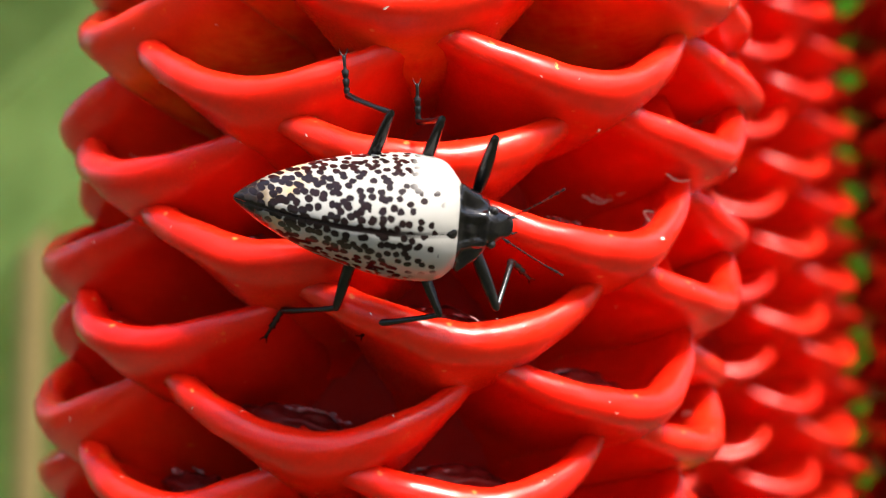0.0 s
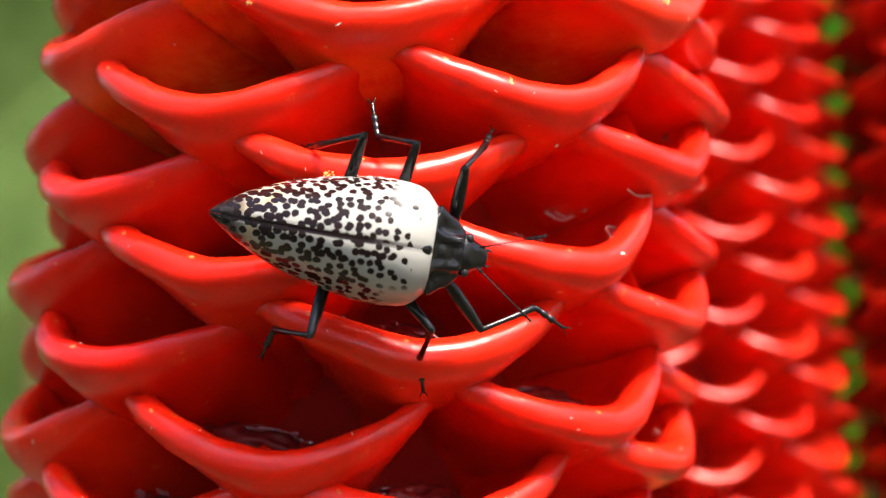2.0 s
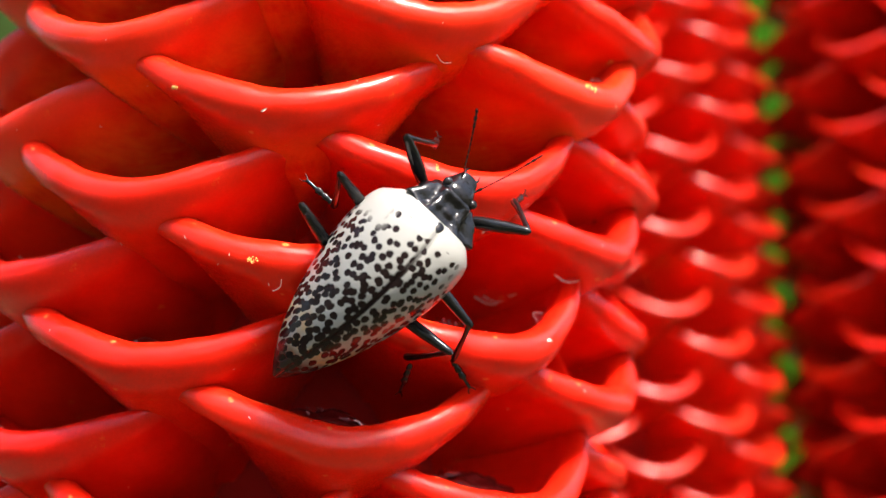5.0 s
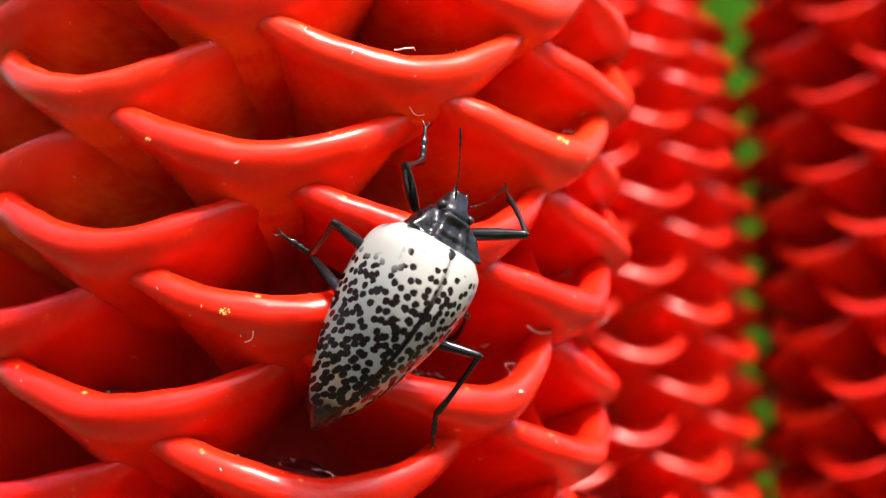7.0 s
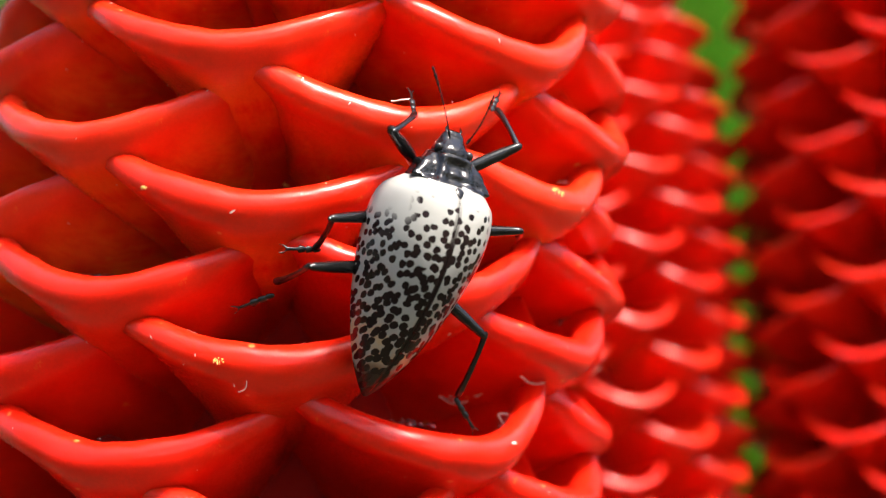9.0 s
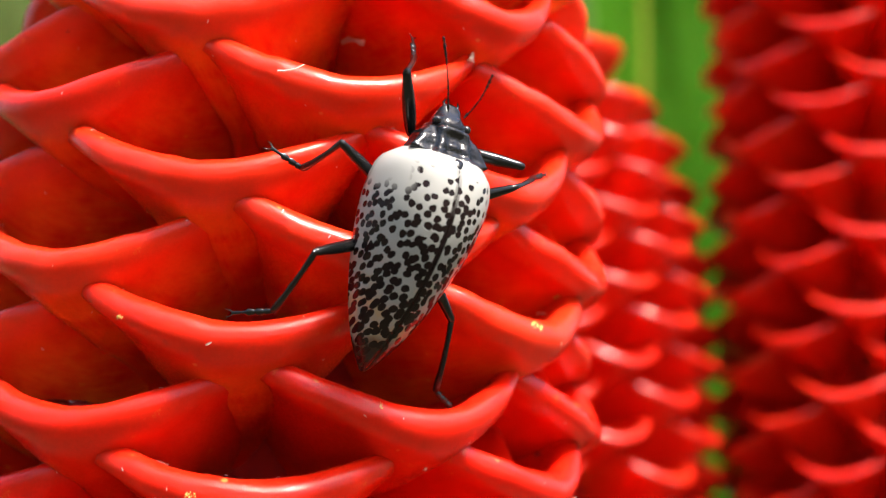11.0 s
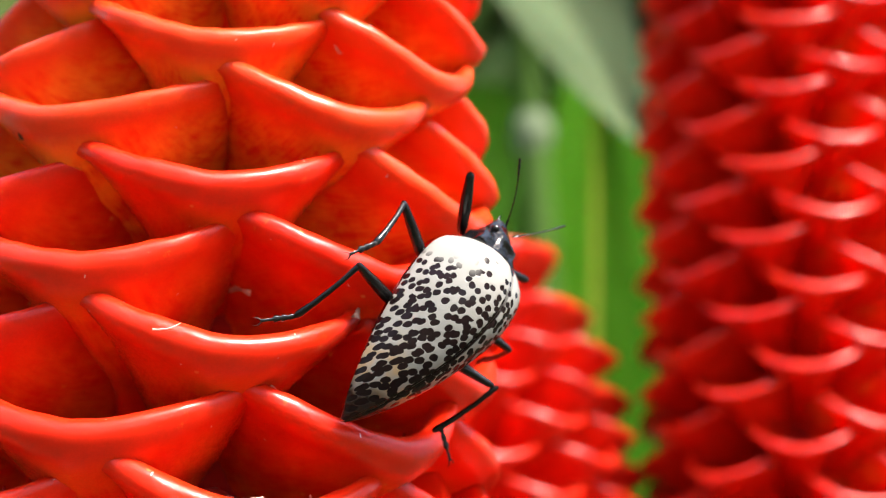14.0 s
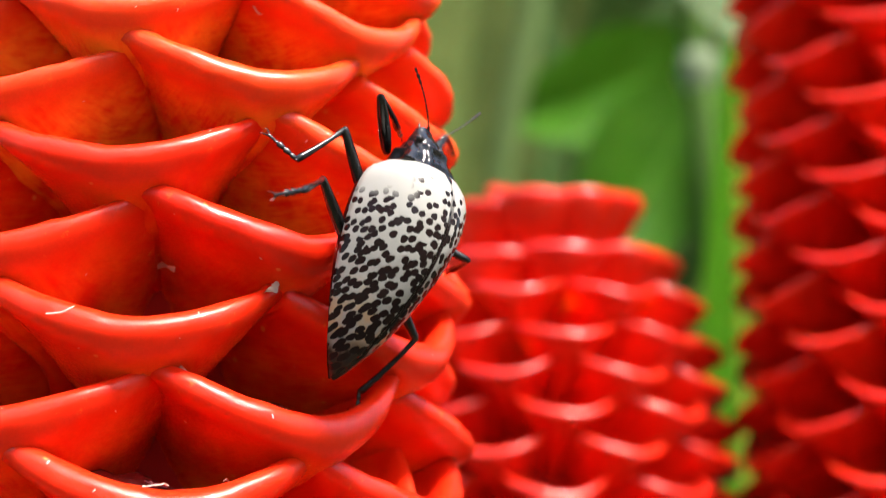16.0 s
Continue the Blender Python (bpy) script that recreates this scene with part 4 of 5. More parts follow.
def motions():
    """The beetle's walk: its body in the world, then its legs and feelers in the body's own space (mm)."""
    walk(beetle, [
        (0.0, stand((0.83, -10.56, 2.74), (0.997, 0.025, -0.078), (0.004, -0.968, -0.252))),
        (0.5, stand((0.49, -10.80, 1.76), (0.993, -0.028, -0.117), (-0.051, -0.980, -0.193))),
        (1.0, stand((1.00, -10.77, 2.67), (0.996, -0.022, -0.082), (-0.036, -0.985, -0.171))),
        (1.5, stand((1.74, -10.59, 2.53), (0.996, -0.007, -0.092), (-0.019, -0.992, -0.124))),
        (2.0, stand((2.60, -10.31, 1.41), (0.984, 0.048, -0.173), (0.040, -0.998, -0.048))),
        (2.5, stand((4.52, -10.62, 2.32), (1.000, -0.016, -0.026), (-0.018, -0.996, -0.085))),
        (3.0, stand((5.37, -10.57, 3.81), (0.991, 0.008, 0.133), (0.009, -1.000, -0.011))),
        (3.5, stand((6.69, -10.54, 6.10), (0.948, 0.013, 0.318), (0.007, -1.000, 0.018))),
        (4.0, stand((7.71, -10.77, 9.17), (0.840, -0.016, 0.543), (0.014, -0.999, -0.051))),
        (4.5, stand((8.66, -10.58, 10.84), (0.755, -0.031, 0.655), (0.086, -0.986, -0.146))),
        (7.0, stand((11.93, -9.91, 14.31), (0.494, -0.048, 0.868), (0.346, -0.905, -0.247))),
        (7.5, stand((12.21, -9.92, 15.97), (0.434, -0.017, 0.901), (0.318, -0.932, -0.171))),
        (8.0, stand((12.10, -10.73, 18.97), (0.356, -0.086, 0.931), (0.315, -0.926, -0.207))),
        (8.5, stand((12.46, -10.76, 21.16), (0.286, -0.091, 0.954), (0.356, -0.914, -0.194))),
        (11.0, stand((14.00, -11.91, 38.28), (0.242, -0.103, 0.965), (0.400, -0.895, -0.196))),
        (11.5, stand((16.02, -11.25, 41.96), (0.297, -0.075, 0.952), (0.326, -0.929, -0.175))),
        (12.0, stand((18.52, -10.74, 46.40), (0.251, -0.114, 0.961), (0.390, -0.897, -0.208))),
        (12.5, stand((20.11, -10.54, 49.66), (0.278, -0.094, 0.956), (0.455, -0.864, -0.217))),
        (13.0, stand((23.07, -8.27, 53.39), (0.385, -0.017, 0.923), (0.549, -0.799, -0.243))),
        (13.5, stand((26.67, -4.83, 55.87), (0.398, 0.161, 0.903), (0.665, -0.729, -0.163))),
        (14.0, stand((28.52, -3.91, 56.27), (0.498, 0.171, 0.850), (0.684, -0.679, -0.265))),
        (14.5, stand((32.44, -0.18, 59.28), (0.486, 0.239, 0.841), (0.699, -0.684, -0.209))),
        (15.0, stand((34.35, 1.80, 60.59), (0.432, 0.233, 0.871), (0.764, -0.608, -0.216))),
        (15.5, stand((32.24, 1.20, 59.63), (0.297, 0.236, 0.925), (0.810, -0.576, -0.113))),
        (16.0, stand((29.62, -1.40, 61.66), (0.209, 0.096, 0.973), (0.799, -0.590, -0.113))),
    ])
    walk(feelers["left"], [
        (0.0, bone((4.6, 0.9, 2.6), (9.16, 4.81, 6.19))),
        (0.5, bone((4.6, 0.9, 2.6), (10.79, 3.43, 4.66))),
        (1.0, bone((4.6, 0.9, 2.6), (9.84, 4.49, 5.53))),
        (1.5, bone((4.6, 0.9, 2.6), (10.48, 3.24, 5.59))),
        (2.0, bone((4.6, 0.9, 2.6), (9.62, 2.85, 7.07))),
        (2.5, bone((4.6, 0.9, 2.6), (10.37, 3.61, 5.48))),
        (3.0, bone((4.6, 0.9, 2.6), (9.89, 3.34, 6.48))),
        (3.5, bone((4.6, 0.9, 2.6), (8.94, 3.29, 7.55))),
        (4.0, bone((4.6, 0.9, 2.6), (9.20, 4.73, 6.23))),
        (4.5, bone((4.6, 0.9, 2.6), (9.41, 4.71, 5.97))),
        (7.0, bone((4.6, 0.9, 2.6), (9.77, 4.87, 5.15))),
        (7.5, bone((4.6, 0.9, 2.6), (10.21, 4.12, 5.27))),
        (8.0, bone((4.6, 0.9, 2.6), (10.02, 4.63, 4.99))),
        (8.5, bone((4.6, 0.9, 2.6), (9.64, 5.31, 4.64))),
        (11.0, bone((4.6, 0.9, 2.6), (10.09, 4.44, 5.12))),
        (11.5, bone((4.6, 0.9, 2.6), (9.62, 5.11, 5.07))),
        (12.0, bone((4.6, 0.9, 2.6), (9.56, 5.37, 4.70))),
        (12.5, bone((4.6, 0.9, 2.6), (10.29, 4.35, 4.77))),
        (13.0, bone((4.6, 0.9, 2.6), (7.52, 6.54, 5.54))),
        (13.5, bone((4.6, 0.9, 2.6), (7.93, 6.30, 5.57))),
        (14.0, bone((4.6, 0.9, 2.6), (8.66, 6.23, 4.63))),
        (14.5, bone((4.6, 0.9, 2.6), (5.19, 6.96, 6.05))),
        (15.0, bone((4.6, 0.9, 2.6), (7.53, 6.89, 4.72))),
        (15.5, bone((4.6, 0.9, 2.6), (6.61, 7.27, 4.69))),
        (16.0, bone((4.6, 0.9, 2.6), (8.00, 6.72, 4.51))),
    ])
    walk(feelers["right"], [
        (0.0, bone((4.6, -0.9, 2.6), (10.32, -4.35, 0.51))),
        (0.5, bone((4.6, -0.9, 2.6), (10.02, -4.31, -0.22))),
        (1.0, bone((4.6, -0.9, 2.6), (10.22, -3.89, -0.32))),
        (1.5, bone((4.6, -0.9, 2.6), (9.89, -4.32, -0.45))),
        (2.0, bone((4.6, -0.9, 2.6), (10.19, -4.88, 1.23))),
        (2.5, bone((4.6, -0.9, 2.6), (10.52, -4.63, 2.51))),
        (3.0, bone((4.6, -0.9, 2.6), (10.60, -3.06, 5.48))),
        (3.5, bone((4.6, -0.9, 2.6), (7.79, -3.58, 8.23))),
        (4.0, bone((4.6, -0.9, 2.6), (9.06, -2.98, 7.58))),
        (4.5, bone((4.6, -0.9, 2.6), (10.65, -2.77, 5.59))),
        (7.0, bone((4.6, -0.9, 2.6), (7.20, 0.06, 9.03))),
        (7.5, bone((4.6, -0.9, 2.6), (7.71, -0.71, 8.87))),
        (8.0, bone((4.6, -0.9, 2.6), (8.40, -0.66, 8.47))),
        (8.5, bone((4.6, -0.9, 2.6), (8.86, 0.21, 8.04))),
        (11.0, bone((4.6, -0.9, 2.6), (7.76, 0.62, 8.66))),
        (11.5, bone((4.6, -0.9, 2.6), (8.99, -2.00, 7.94))),
        (12.0, bone((4.6, -0.9, 2.6), (7.59, -0.20, 8.89))),
        (12.5, bone((4.6, -0.9, 2.6), (8.46, -0.03, 8.38))),
        (13.0, bone((4.6, -0.9, 2.6), (7.65, -0.46, 8.88))),
        (13.5, bone((4.6, -0.9, 2.6), (9.43, -5.55, 4.59))),
        (14.0, bone((4.6, -0.9, 2.6), (10.08, -5.20, 3.29))),
        (14.5, bone((4.6, -0.9, 2.6), (10.01, -4.74, 4.82))),
        (15.0, bone((4.6, -0.9, 2.6), (9.40, -5.98, 2.18))),
        (15.5, bone((4.6, -0.9, 2.6), (9.81, -5.15, 4.56))),
        (16.0, bone((4.6, -0.9, 2.6), (9.77, -5.61, 2.33))),
    ])
    stride(legs["left front"], (2.0, 2.3, -0.6), [
        (0.0, (3.07, 7.95, 2.22), (2.99, 5.37, -3.20), (3.25, 4.64, -7.13)),
        (0.5, (2.54, 7.79, 2.64), (2.33, 5.53, -2.91), (2.31, 4.99, -6.87)),
        (1.0, (3.25, 7.80, 2.42), (5.97, 7.86, -2.93), (6.88, 9.61, -6.41)),
        (1.5, (2.89, 7.89, 2.38), (5.17, 7.85, -3.17), (5.96, 9.98, -6.46)),
        (2.0, (2.09, 7.53, 3.09), (3.72, 9.94, -2.16), (4.38, 11.94, -5.56)),
        (2.5, (1.57, 7.50, 3.11), (2.96, 7.91, -2.72), (3.95, 9.87, -6.06)),
        (3.0, (2.05, 7.41, 3.26), (3.62, 6.65, -2.48), (5.14, 8.41, -5.74)),
        (3.5, (3.25, 7.41, 3.04), (6.93, 10.01, -0.92), (8.30, 12.03, -4.09)),
        (4.0, (2.88, 6.86, 3.80), (5.97, 5.73, -1.22), (7.11, 6.11, -5.03)),
        (4.5, (3.32, 7.00, 3.54), (5.00, 3.89, -1.30), (6.15, 3.81, -5.14)),
        (7.0, (4.64, 6.76, 3.15), (6.22, 3.60, -1.69), (9.72, 4.55, -3.39)),
        (7.5, (5.02, 6.69, 2.95), (10.09, 6.29, -0.24), (13.26, 7.94, -2.04)),
        (8.0, (3.98, 6.44, 3.86), (7.85, 4.24, -0.15), (11.14, 5.15, -2.25)),
        (8.5, (3.08, 6.76, 3.86), (5.51, 3.32, -0.42), (7.99, 3.36, -3.56)),
        (11.0, (6.61, 5.63, 2.34), (9.06, 3.23, -2.59), (11.54, 2.60, -5.66)),
        (11.5, (4.35, 7.34, 2.56), (5.15, 4.38, -2.59), (5.92, 2.82, -6.20)),
        (12.0, (2.11, 8.27, 1.69), (2.43, 5.58, -3.66), (2.97, 3.91, -7.25)),
        (12.5, (5.76, 5.87, 3.15), (5.62, 2.68, -1.93), (6.47, 0.86, -5.39)),
        (13.0, (2.66, 8.59, 0.41), (1.88, 3.83, -3.17), (2.33, 1.15, -6.10)),
        (13.5, (0.59, 8.52, -1.07), (-1.43, 4.61, -5.15), (-0.88, 1.97, -8.10)),
        (14.0, (4.90, 7.53, 1.68), (6.22, 3.16, -2.21), (8.03, 0.84, -4.92)),
        (14.5, (3.76, 8.37, 0.40), (4.68, 4.63, -4.20), (6.20, 2.25, -7.03)),
        (15.0, (2.42, 8.57, 0.64), (4.55, 3.99, -2.61), (6.54, 1.61, -5.13)),
        (15.5, (3.39, 8.21, 1.43), (5.17, 3.61, -1.99), (7.11, 1.14, -4.47)),
        (16.0, (4.91, 7.39, 1.96), (4.45, 1.90, -0.41), (5.19, -1.28, -2.73)),
    ])
    stride(legs["left middle"], (-3.4, 2.7, -1.0), [
        (0.0, (-1.64, 9.09, 1.25), (-3.70, 7.62, -4.63), (-4.11, 11.60, -4.70)),
        (0.5, (-1.46, 9.09, 1.10), (-4.04, 8.53, -4.74), (-4.59, 12.49, -4.95)),
        (1.0, (-1.30, 8.96, 1.32), (-3.95, 8.25, -4.46), (-4.56, 11.66, -6.45)),
        (1.5, (-1.58, 9.05, 1.31), (-4.58, 8.37, -4.30), (-5.22, 11.98, -5.90)),
        (2.0, (-2.37, 8.97, 1.94), (-5.96, 9.15, -3.35), (-7.14, 12.71, -4.74)),
        (2.5, (-2.55, 8.85, 2.24), (-5.98, 8.92, -3.16), (-7.04, 12.53, -4.53)),
        (3.0, (-1.77, 8.89, 1.83), (-4.86, 8.89, -3.78), (-5.94, 12.64, -4.68)),
        (3.5, (-1.86, 9.02, 1.59), (-5.21, 8.47, -3.84), (-5.37, 12.01, -5.69)),
        (4.0, (-1.83, 8.80, 2.05), (-4.82, 7.34, -3.42), (-4.62, 10.64, -5.66)),
        (4.5, (-2.44, 8.76, 2.37), (-4.80, 6.34, -3.06), (-4.94, 9.94, -4.80)),
        (7.0, (-2.65, 9.23, 1.41), (-6.01, 7.67, -3.81), (-5.75, 11.66, -3.74)),
        (7.5, (-3.24, 9.11, 1.81), (-6.74, 7.88, -3.40), (-6.65, 11.87, -3.03)),
        (8.0, (-4.40, 9.13, 1.58), (-7.59, 7.09, -3.58), (-8.22, 11.04, -3.74)),
        (8.5, (-5.66, 8.85, 1.47), (-8.59, 7.03, -3.92), (-9.69, 10.83, -3.38)),
        (11.0, (-0.99, 9.03, 0.76), (-3.61, 9.66, -5.05), (-2.56, 13.52, -5.20)),
        (11.5, (-3.87, 9.33, 1.19), (-7.91, 11.04, -3.47), (-7.15, 14.70, -4.89)),
        (12.0, (1.03, 8.12, -1.12), (1.28, 8.13, -7.52), (2.28, 11.95, -6.88)),
        (12.5, (-0.76, 9.17, -0.63), (-2.31, 8.60, -6.81), (-1.67, 12.55, -6.92)),
        (13.0, (-4.12, 9.66, -0.87), (-8.00, 9.55, -5.96), (-8.75, 13.47, -6.20)),
        (13.5, (1.17, 7.73, -2.66), (-4.54, 9.61, -0.48), (-8.10, 11.45, -0.42)),
        (14.0, (-0.78, 9.13, -1.87), (-6.76, 10.57, -0.08), (-10.18, 12.63, 0.02)),
        (14.5, (-4.82, 9.55, -0.77), (-10.61, 8.98, -3.44), (-13.23, 10.72, -5.90)),
        (15.0, (0.67, 8.36, -1.60), (-3.13, 11.81, -5.42), (-3.73, 15.35, -7.19)),
        (15.5, (0.30, 8.41, -2.66), (-3.10, 12.87, -5.75), (-2.31, 16.55, -7.09)),
        (16.0, (1.99, 7.10, -1.71), (-2.93, 11.16, -2.22), (-1.30, 14.15, -4.33)),
    ])
    stride(legs["left hind"], (-8.2, 2.6, -1.4), [
        (0.0, (-6.11, 9.29, 1.53), (-10.26, 9.50, -4.59), (-10.90, 13.64, -4.93)),
        (0.5, (-5.66, 9.07, 1.68), (-10.37, 7.57, -3.84), (-11.58, 10.42, -6.68)),
        (1.0, (-5.84, 8.97, 2.00), (-9.65, 6.78, -3.95), (-11.18, 5.96, -7.77)),
        (1.5, (-6.56, 9.00, 2.35), (-10.47, 7.04, -3.62), (-12.00, 6.37, -7.47)),
        (2.0, (-7.00, 8.88, 2.70), (-11.28, 7.46, -3.17), (-12.83, 7.12, -7.05)),
        (2.5, (-7.04, 8.74, 2.93), (-11.50, 7.93, -2.92), (-13.21, 7.72, -6.75)),
        (3.0, (-6.81, 8.96, 2.51), (-11.14, 8.30, -3.45), (-12.77, 8.32, -7.32)),
        (3.5, (-7.05, 9.05, 2.45), (-11.17, 8.48, -3.67), (-12.68, 8.60, -7.59)),
        (4.0, (-6.75, 8.87, 2.63), (-10.31, 8.82, -3.85), (-11.64, 8.99, -7.83)),
        (4.5, (-7.13, 8.81, 2.85), (-7.61, 6.62, -4.20), (-7.78, 6.39, -8.39)),
        (7.0, (-6.20, 5.90, -8.00), (-6.50, 0.60, -13.10), (-6.40, -2.20, -16.10)),
        (7.5, (-7.78, 9.74, 1.18), (-7.71, 5.95, -5.18), (-7.60, 4.72, -9.19)),
        (8.0, (-5.91, 9.44, 1.00), (-6.65, 5.66, -5.32), (-6.74, 4.41, -9.33)),
        (8.5, (-8.53, 9.77, 1.09), (-9.83, 9.53, -6.19), (-12.79, 11.22, -8.64)),
        (11.0, (-10.79, 8.97, 1.83), (-16.66, 9.48, -2.65), (-17.97, 13.01, -4.50)),
        (11.5, (-7.35, 9.42, 1.84), (-11.22, 9.63, -4.46), (-12.69, 13.56, -4.61)),
        (12.0, (-10.82, 9.47, 0.50), (-16.06, 11.42, -4.35), (-16.33, 15.57, -4.96)),
        (12.5, (-7.57, 9.48, 1.76), (-13.01, 6.86, -2.52), (-15.97, 9.37, -4.13)),
        (13.0, (-4.74, 9.22, -0.00), (-9.87, 8.66, -5.31), (-12.27, 12.08, -4.90)),
        (13.5, (-7.83, 10.09, -0.18), (-12.98, 9.15, -5.41), (-15.16, 12.23, -7.26)),
        (14.0, (-9.18, 10.10, -0.70), (-15.41, 9.43, -4.63), (-18.50, 12.14, -5.54)),
        (14.5, (-2.18, 6.45, -3.99), (-6.95, 8.51, 1.28), (-9.53, 11.78, 1.82)),
        (15.0, (-8.85, 9.96, 0.37), (-16.10, 10.48, 1.75), (-19.06, 12.94, 0.06)),
        (15.5, (-4.29, 9.09, -0.86), (-9.23, 11.68, 4.00), (-11.25, 15.30, 4.70)),
        (16.0, (-3.80, 8.77, -0.82), (-7.38, 14.01, 2.97), (-9.57, 17.59, 3.22)),
    ])
    stride(legs["right front"], (2.0, -2.3, -0.6), [
        (0.0, (4.69, -8.10, -0.28), (5.96, -4.78, -5.12), (8.36, -7.32, -7.07)),
        (0.5, (5.38, -7.59, -1.83), (5.40, -3.80, -6.48), (8.06, -5.72, -8.77)),
        (1.0, (4.69, -7.94, -1.99), (4.70, -4.40, -6.84), (7.41, -6.44, -8.96)),
        (1.5, (4.41, -7.81, -2.78), (4.07, -4.02, -7.42), (6.82, -5.81, -9.71)),
        (2.0, (6.17, -6.56, -2.93), (10.92, -3.86, -5.41), (14.50, -5.63, -5.63)),
        (2.5, (6.02, -7.01, -2.21), (8.70, -4.47, -6.94), (11.37, -4.84, -9.89)),
        (3.0, (4.51, -7.59, 1.97), (6.44, -6.46, -3.59), (9.36, -7.19, -6.23)),
        (3.5, (2.71, -8.11, 2.00), (3.41, -9.55, -3.78), (5.85, -10.72, -6.73)),
        (4.0, (6.98, -5.32, 2.06), (10.06, -2.83, -2.45), (13.83, -3.42, -3.64)),
        (4.5, (5.37, -6.61, 2.73), (6.66, -5.09, -2.93), (8.64, -6.04, -6.27)),
        (7.0, (5.09, -6.97, 2.50), (7.63, -6.21, -2.88), (8.79, -7.13, -6.59)),
        (7.5, (4.09, -7.50, 2.49), (6.04, -7.32, -3.18), (7.02, -7.97, -7.00)),
        (8.0, (2.27, -8.05, 2.19), (2.77, -8.89, -3.73), (3.39, -10.02, -7.52)),
        (8.5, (6.42, -6.90, -0.11), (9.68, -5.85, -5.03), (12.39, -7.43, -7.52)),
        (11.0, (2.17, -8.07, 2.17), (2.92, -9.41, -3.62), (3.52, -11.28, -7.11)),
        (11.5, (4.28, -7.83, 1.68), (8.42, -10.75, -1.54), (10.49, -12.51, -4.47)),
        (12.0, (4.89, -7.82, 0.84), (6.35, -6.83, -4.90), (7.94, -7.72, -8.46)),
        (12.5, (3.09, -8.21, 1.60), (3.94, -9.64, -4.17), (4.74, -11.73, -7.49)),
        (13.0, (4.88, -7.32, 2.13), (9.16, -10.49, -0.64), (11.58, -13.68, -0.70)),
        (13.5, (4.52, -8.12, 0.29), (6.80, -10.60, -4.66), (8.61, -13.12, -7.19)),
        (14.0, (4.79, -8.03, -0.01), (7.05, -10.82, -4.82), (8.80, -13.37, -7.35)),
        (14.5, (3.81, -6.93, 3.43), (8.19, -10.83, 2.18), (10.86, -13.59, 3.31)),
        (15.0, (3.91, -7.63, 2.39), (8.22, -10.08, -0.98), (11.04, -12.91, -1.09)),
        (15.5, (3.26, -6.29, 4.24), (6.70, -7.24, -0.58), (9.71, -9.72, -1.45)),
        (16.0, (7.35, -5.69, -1.50), (8.35, -10.56, -4.86), (9.54, -13.69, -7.06)),
    ])
    stride(legs["right middle"], (-3.4, -2.7, -1.0), [
        (0.0, (-0.44, -8.78, 0.80), (-5.83, -10.86, -1.94), (-7.77, -13.35, -4.40)),
        (0.5, (0.27, -8.43, 0.63), (-4.82, -9.94, -2.95), (-7.72, -11.85, -4.92)),
        (1.0, (-0.48, -8.95, 0.18), (-5.87, -10.45, -2.92), (-8.92, -12.89, -3.77)),
        (1.5, (1.48, -7.34, 0.90), (0.96, -11.78, -3.67), (1.91, -15.43, -5.01)),
        (2.0, (1.64, -7.01, 1.23), (1.12, -10.18, -4.30), (2.18, -13.85, -5.46)),
        (2.5, (0.40, -8.02, 1.50), (-2.28, -11.62, -3.07), (-2.82, -15.25, -4.65)),
        (3.0, (-1.27, -8.81, 1.67), (-5.18, -12.12, -2.17), (-6.24, -15.66, -3.71)),
        (3.5, (0.49, -8.43, 0.03), (0.51, -9.86, -6.21), (1.76, -13.17, -8.06)),
        (4.0, (-2.55, -9.61, -0.27), (-4.58, -11.68, -5.97), (-4.56, -15.57, -6.90)),
        (4.5, (-4.26, -9.56, 0.07), (-7.82, -12.05, -4.63), (-8.46, -15.99, -4.79)),
        (7.0, (-3.84, -9.07, -3.86), (-6.43, -11.47, -9.20), (-6.96, -12.27, -13.08)),
        (7.5, (0.22, -8.22, 1.34), (0.08, -9.65, -4.90), (0.38, -11.21, -8.57)),
        (8.0, (0.02, -8.25, 1.54), (-0.17, -10.12, -4.57), (-0.05, -11.74, -8.23)),
        (8.5, (-1.60, -8.79, 1.95), (-2.01, -11.20, -3.97), (-2.14, -12.68, -7.68)),
        (11.0, (0.11, -7.89, 2.13), (2.19, -12.02, -2.30), (3.40, -14.83, -4.87)),
        (11.5, (-1.15, -8.59, 2.04), (-1.44, -9.89, -4.21), (-1.31, -10.96, -8.07)),
        (12.0, (-4.09, -8.90, 2.18), (-6.35, -9.93, -3.72), (-5.92, -12.74, -6.53)),
        (12.5, (-0.17, -7.70, 2.68), (0.14, -9.86, -3.33), (0.78, -12.00, -6.65)),
        (13.0, (-1.87, -7.96, 3.35), (-1.31, -10.83, -2.34), (-0.79, -12.61, -5.89)),
        (13.5, (-2.26, -8.18, 3.20), (-3.51, -11.32, -2.23), (-3.07, -13.69, -5.42)),
        (14.0, (-3.36, -8.52, 2.89), (-3.23, -11.86, -2.57), (-2.41, -14.31, -5.63)),
        (14.5, (-2.53, -8.99, 1.95), (0.37, -11.22, -3.29), (2.21, -13.70, -5.83)),
        (15.0, (-3.97, -8.95, 2.10), (-0.87, -11.57, -2.86), (0.87, -14.25, -5.26)),
        (15.5, (-3.65, -8.18, 3.35), (-0.89, -11.06, -1.65), (0.78, -13.82, -4.02)),
        (16.0, (-4.75, -7.83, 3.56), (-4.27, -11.60, -1.58), (-3.48, -14.10, -4.61)),
    ])
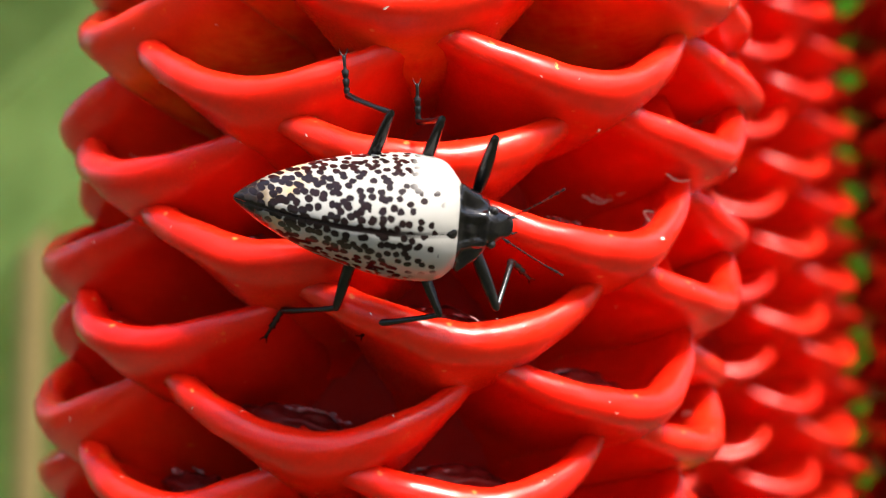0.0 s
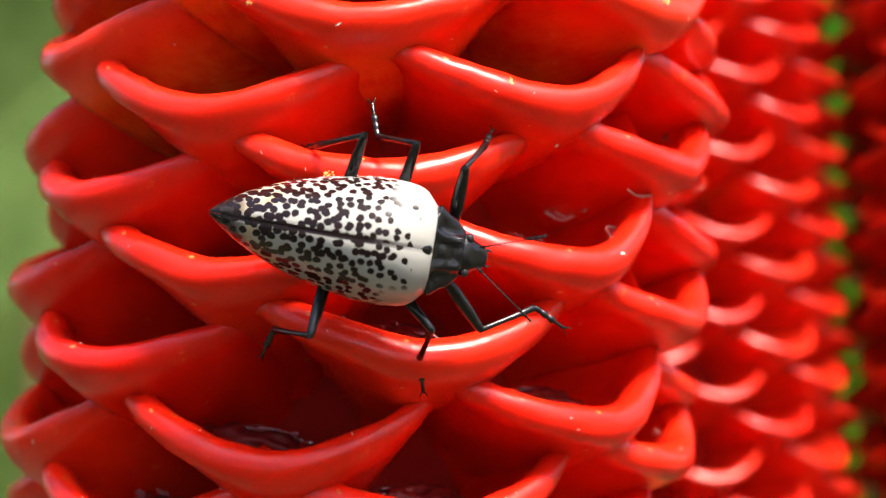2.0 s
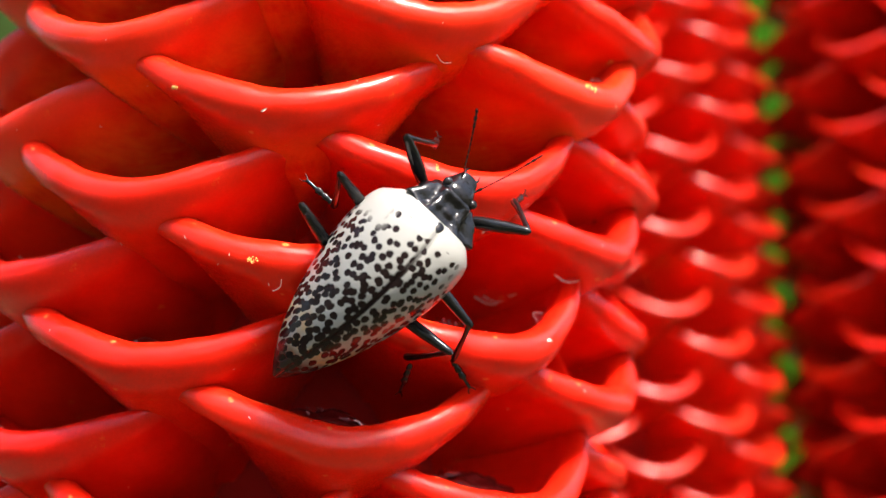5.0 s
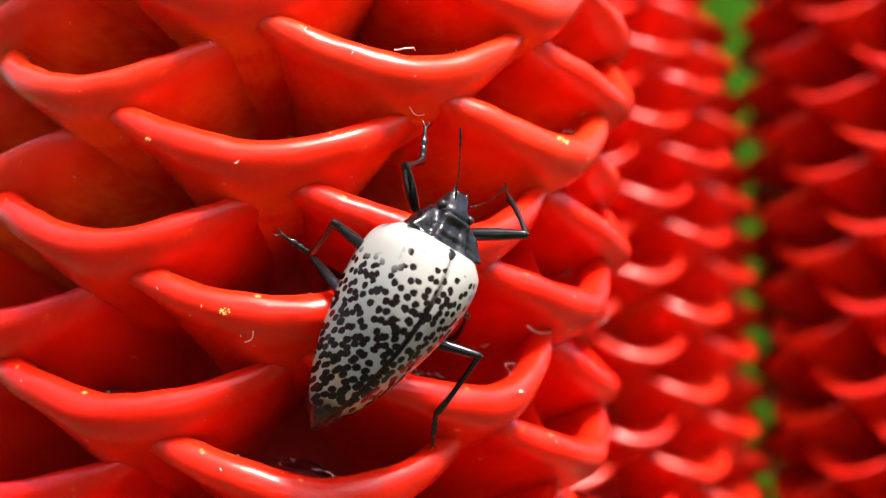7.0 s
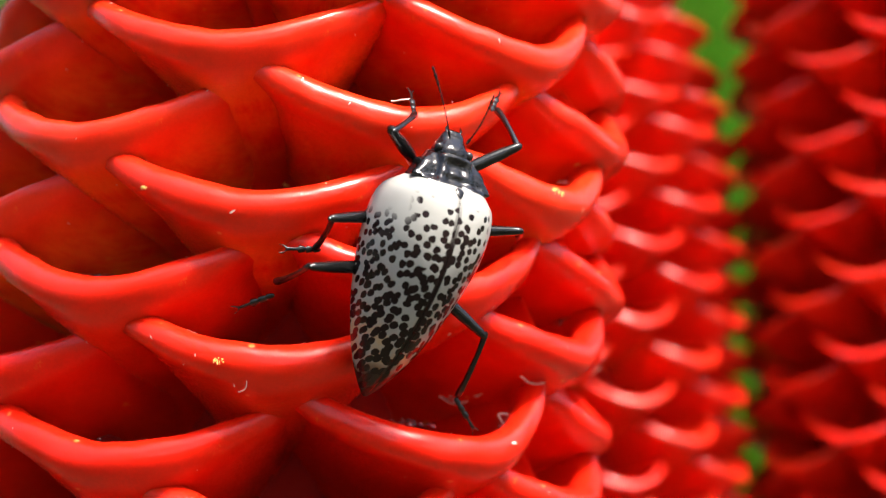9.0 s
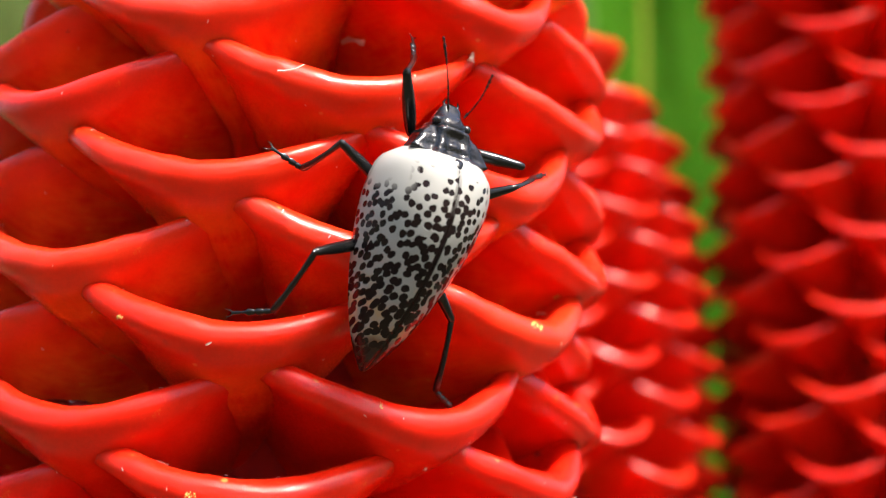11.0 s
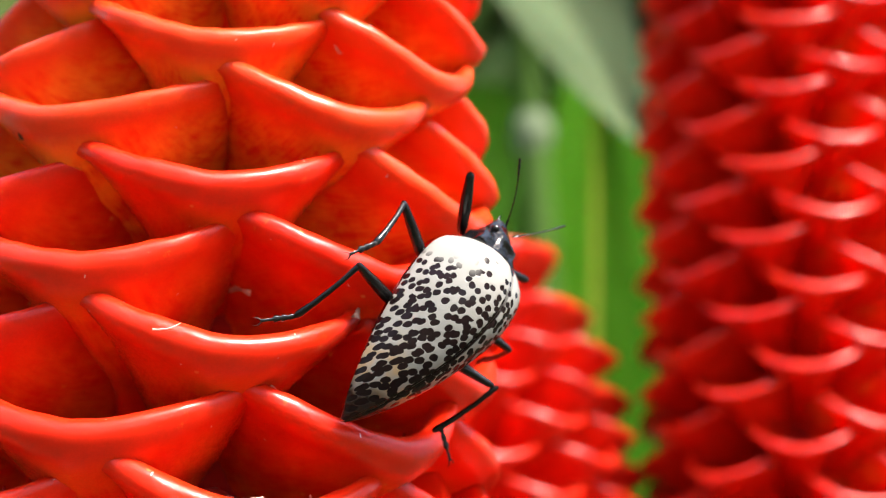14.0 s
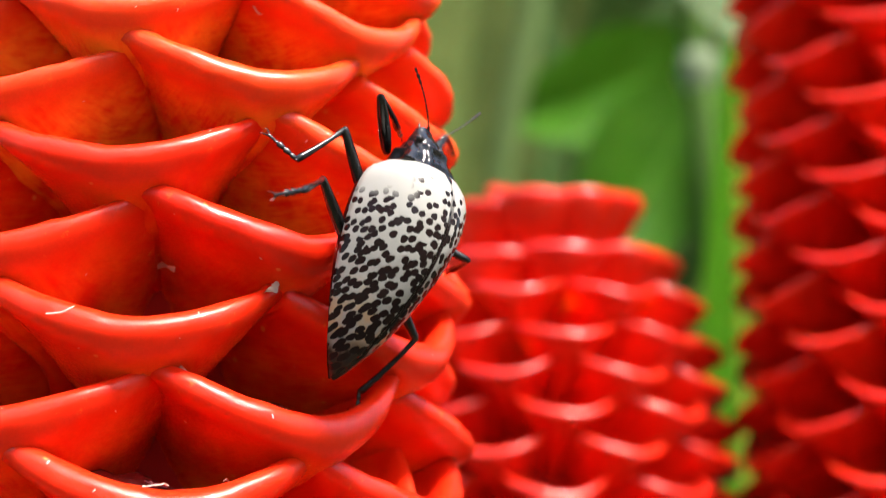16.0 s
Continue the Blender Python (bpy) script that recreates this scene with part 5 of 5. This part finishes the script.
    stride(legs["right hind"], (-8.2, -2.6, -1.4), [
        (0.0, (-9.88, -9.92, -2.57), (-15.17, -12.01, -7.30), (-16.95, -15.69, -8.25)),
        (0.5, (-10.59, -9.81, -1.06), (-16.14, -11.86, -5.49), (-18.66, -15.08, -6.45)),
        (1.0, (-11.19, -9.26, -3.49), (-16.42, -9.13, -8.73), (-20.06, -11.21, -8.59)),
        (1.5, (-8.40, -10.08, -2.73), (-12.62, -10.81, -8.76), (-14.54, -14.12, -10.50)),
        (2.0, (-8.83, -9.13, 2.44), (-12.39, -9.63, -4.03), (-13.43, -13.01, -6.28)),
        (2.5, (-8.73, -8.50, 3.36), (-14.01, -9.69, -1.69), (-15.98, -10.39, -5.33)),
        (3.0, (-4.06, -8.89, -0.40), (-11.31, -8.69, -1.87), (-14.46, -9.99, -4.32)),
        (3.5, (-7.68, -8.88, 2.85), (-13.88, -8.99, -1.18), (-17.38, -10.13, -3.20)),
        (4.0, (-11.63, -7.02, 3.75), (-16.88, -7.24, -1.46), (-21.06, -7.66, -1.44)),
        (4.5, (-7.95, -9.24, 2.29), (-10.69, -8.30, -4.52), (-13.98, -9.86, -6.62)),
        (7.0, (-6.48, -9.41, 1.50), (-13.21, -10.03, -1.52), (-16.47, -12.31, -2.87)),
        (7.5, (-8.63, -10.00, 0.27), (-15.06, -9.94, -3.40), (-18.48, -11.69, -5.10)),
        (8.0, (-8.05, -9.77, 1.11), (-13.54, -11.40, -3.58), (-16.28, -14.58, -3.59)),
        (8.5, (-10.50, -9.59, 0.50), (-16.51, -10.41, -3.74), (-19.36, -13.50, -3.72)),
        (11.0, (-12.83, -8.27, -3.45), (-19.69, -9.88, -5.73), (-21.69, -13.57, -5.69)),
        (11.5, (-14.15, -6.45, 1.34), (-15.84, -9.31, -5.26), (-17.87, -9.48, -8.94)),
        (12.0, (-8.94, -9.36, 2.00), (-10.05, -8.50, -5.27), (-13.14, -9.52, -7.92)),
        (12.5, (-10.22, -9.66, 1.37), (-13.44, -7.93, -3.87), (-16.17, -10.20, -5.51)),
        (13.0, (-11.05, -9.61, 0.15), (-16.59, -8.33, -3.39), (-19.43, -11.42, -2.86)),
        (13.5, (-12.07, -8.96, -2.14), (-18.72, -7.34, -3.74), (-19.60, -10.84, -5.29)),
        (14.0, (-7.82, -8.54, 4.13), (-12.93, -9.27, 0.03), (-15.02, -12.91, 0.80)),
        (14.5, (-10.61, -9.51, 1.47), (-16.39, -8.11, -1.74), (-19.70, -10.68, -1.18)),
        (15.0, (-11.78, -9.30, -1.42), (-17.78, -7.93, -5.53), (-21.01, -10.62, -5.55)),
        (15.5, (-11.39, -9.48, -0.86), (-16.41, -7.04, -5.72), (-20.41, -7.78, -6.79)),
        (16.0, (-12.45, -8.90, -1.23), (-18.62, -7.24, -4.96), (-22.63, -8.50, -5.08)),
    ])


motions()
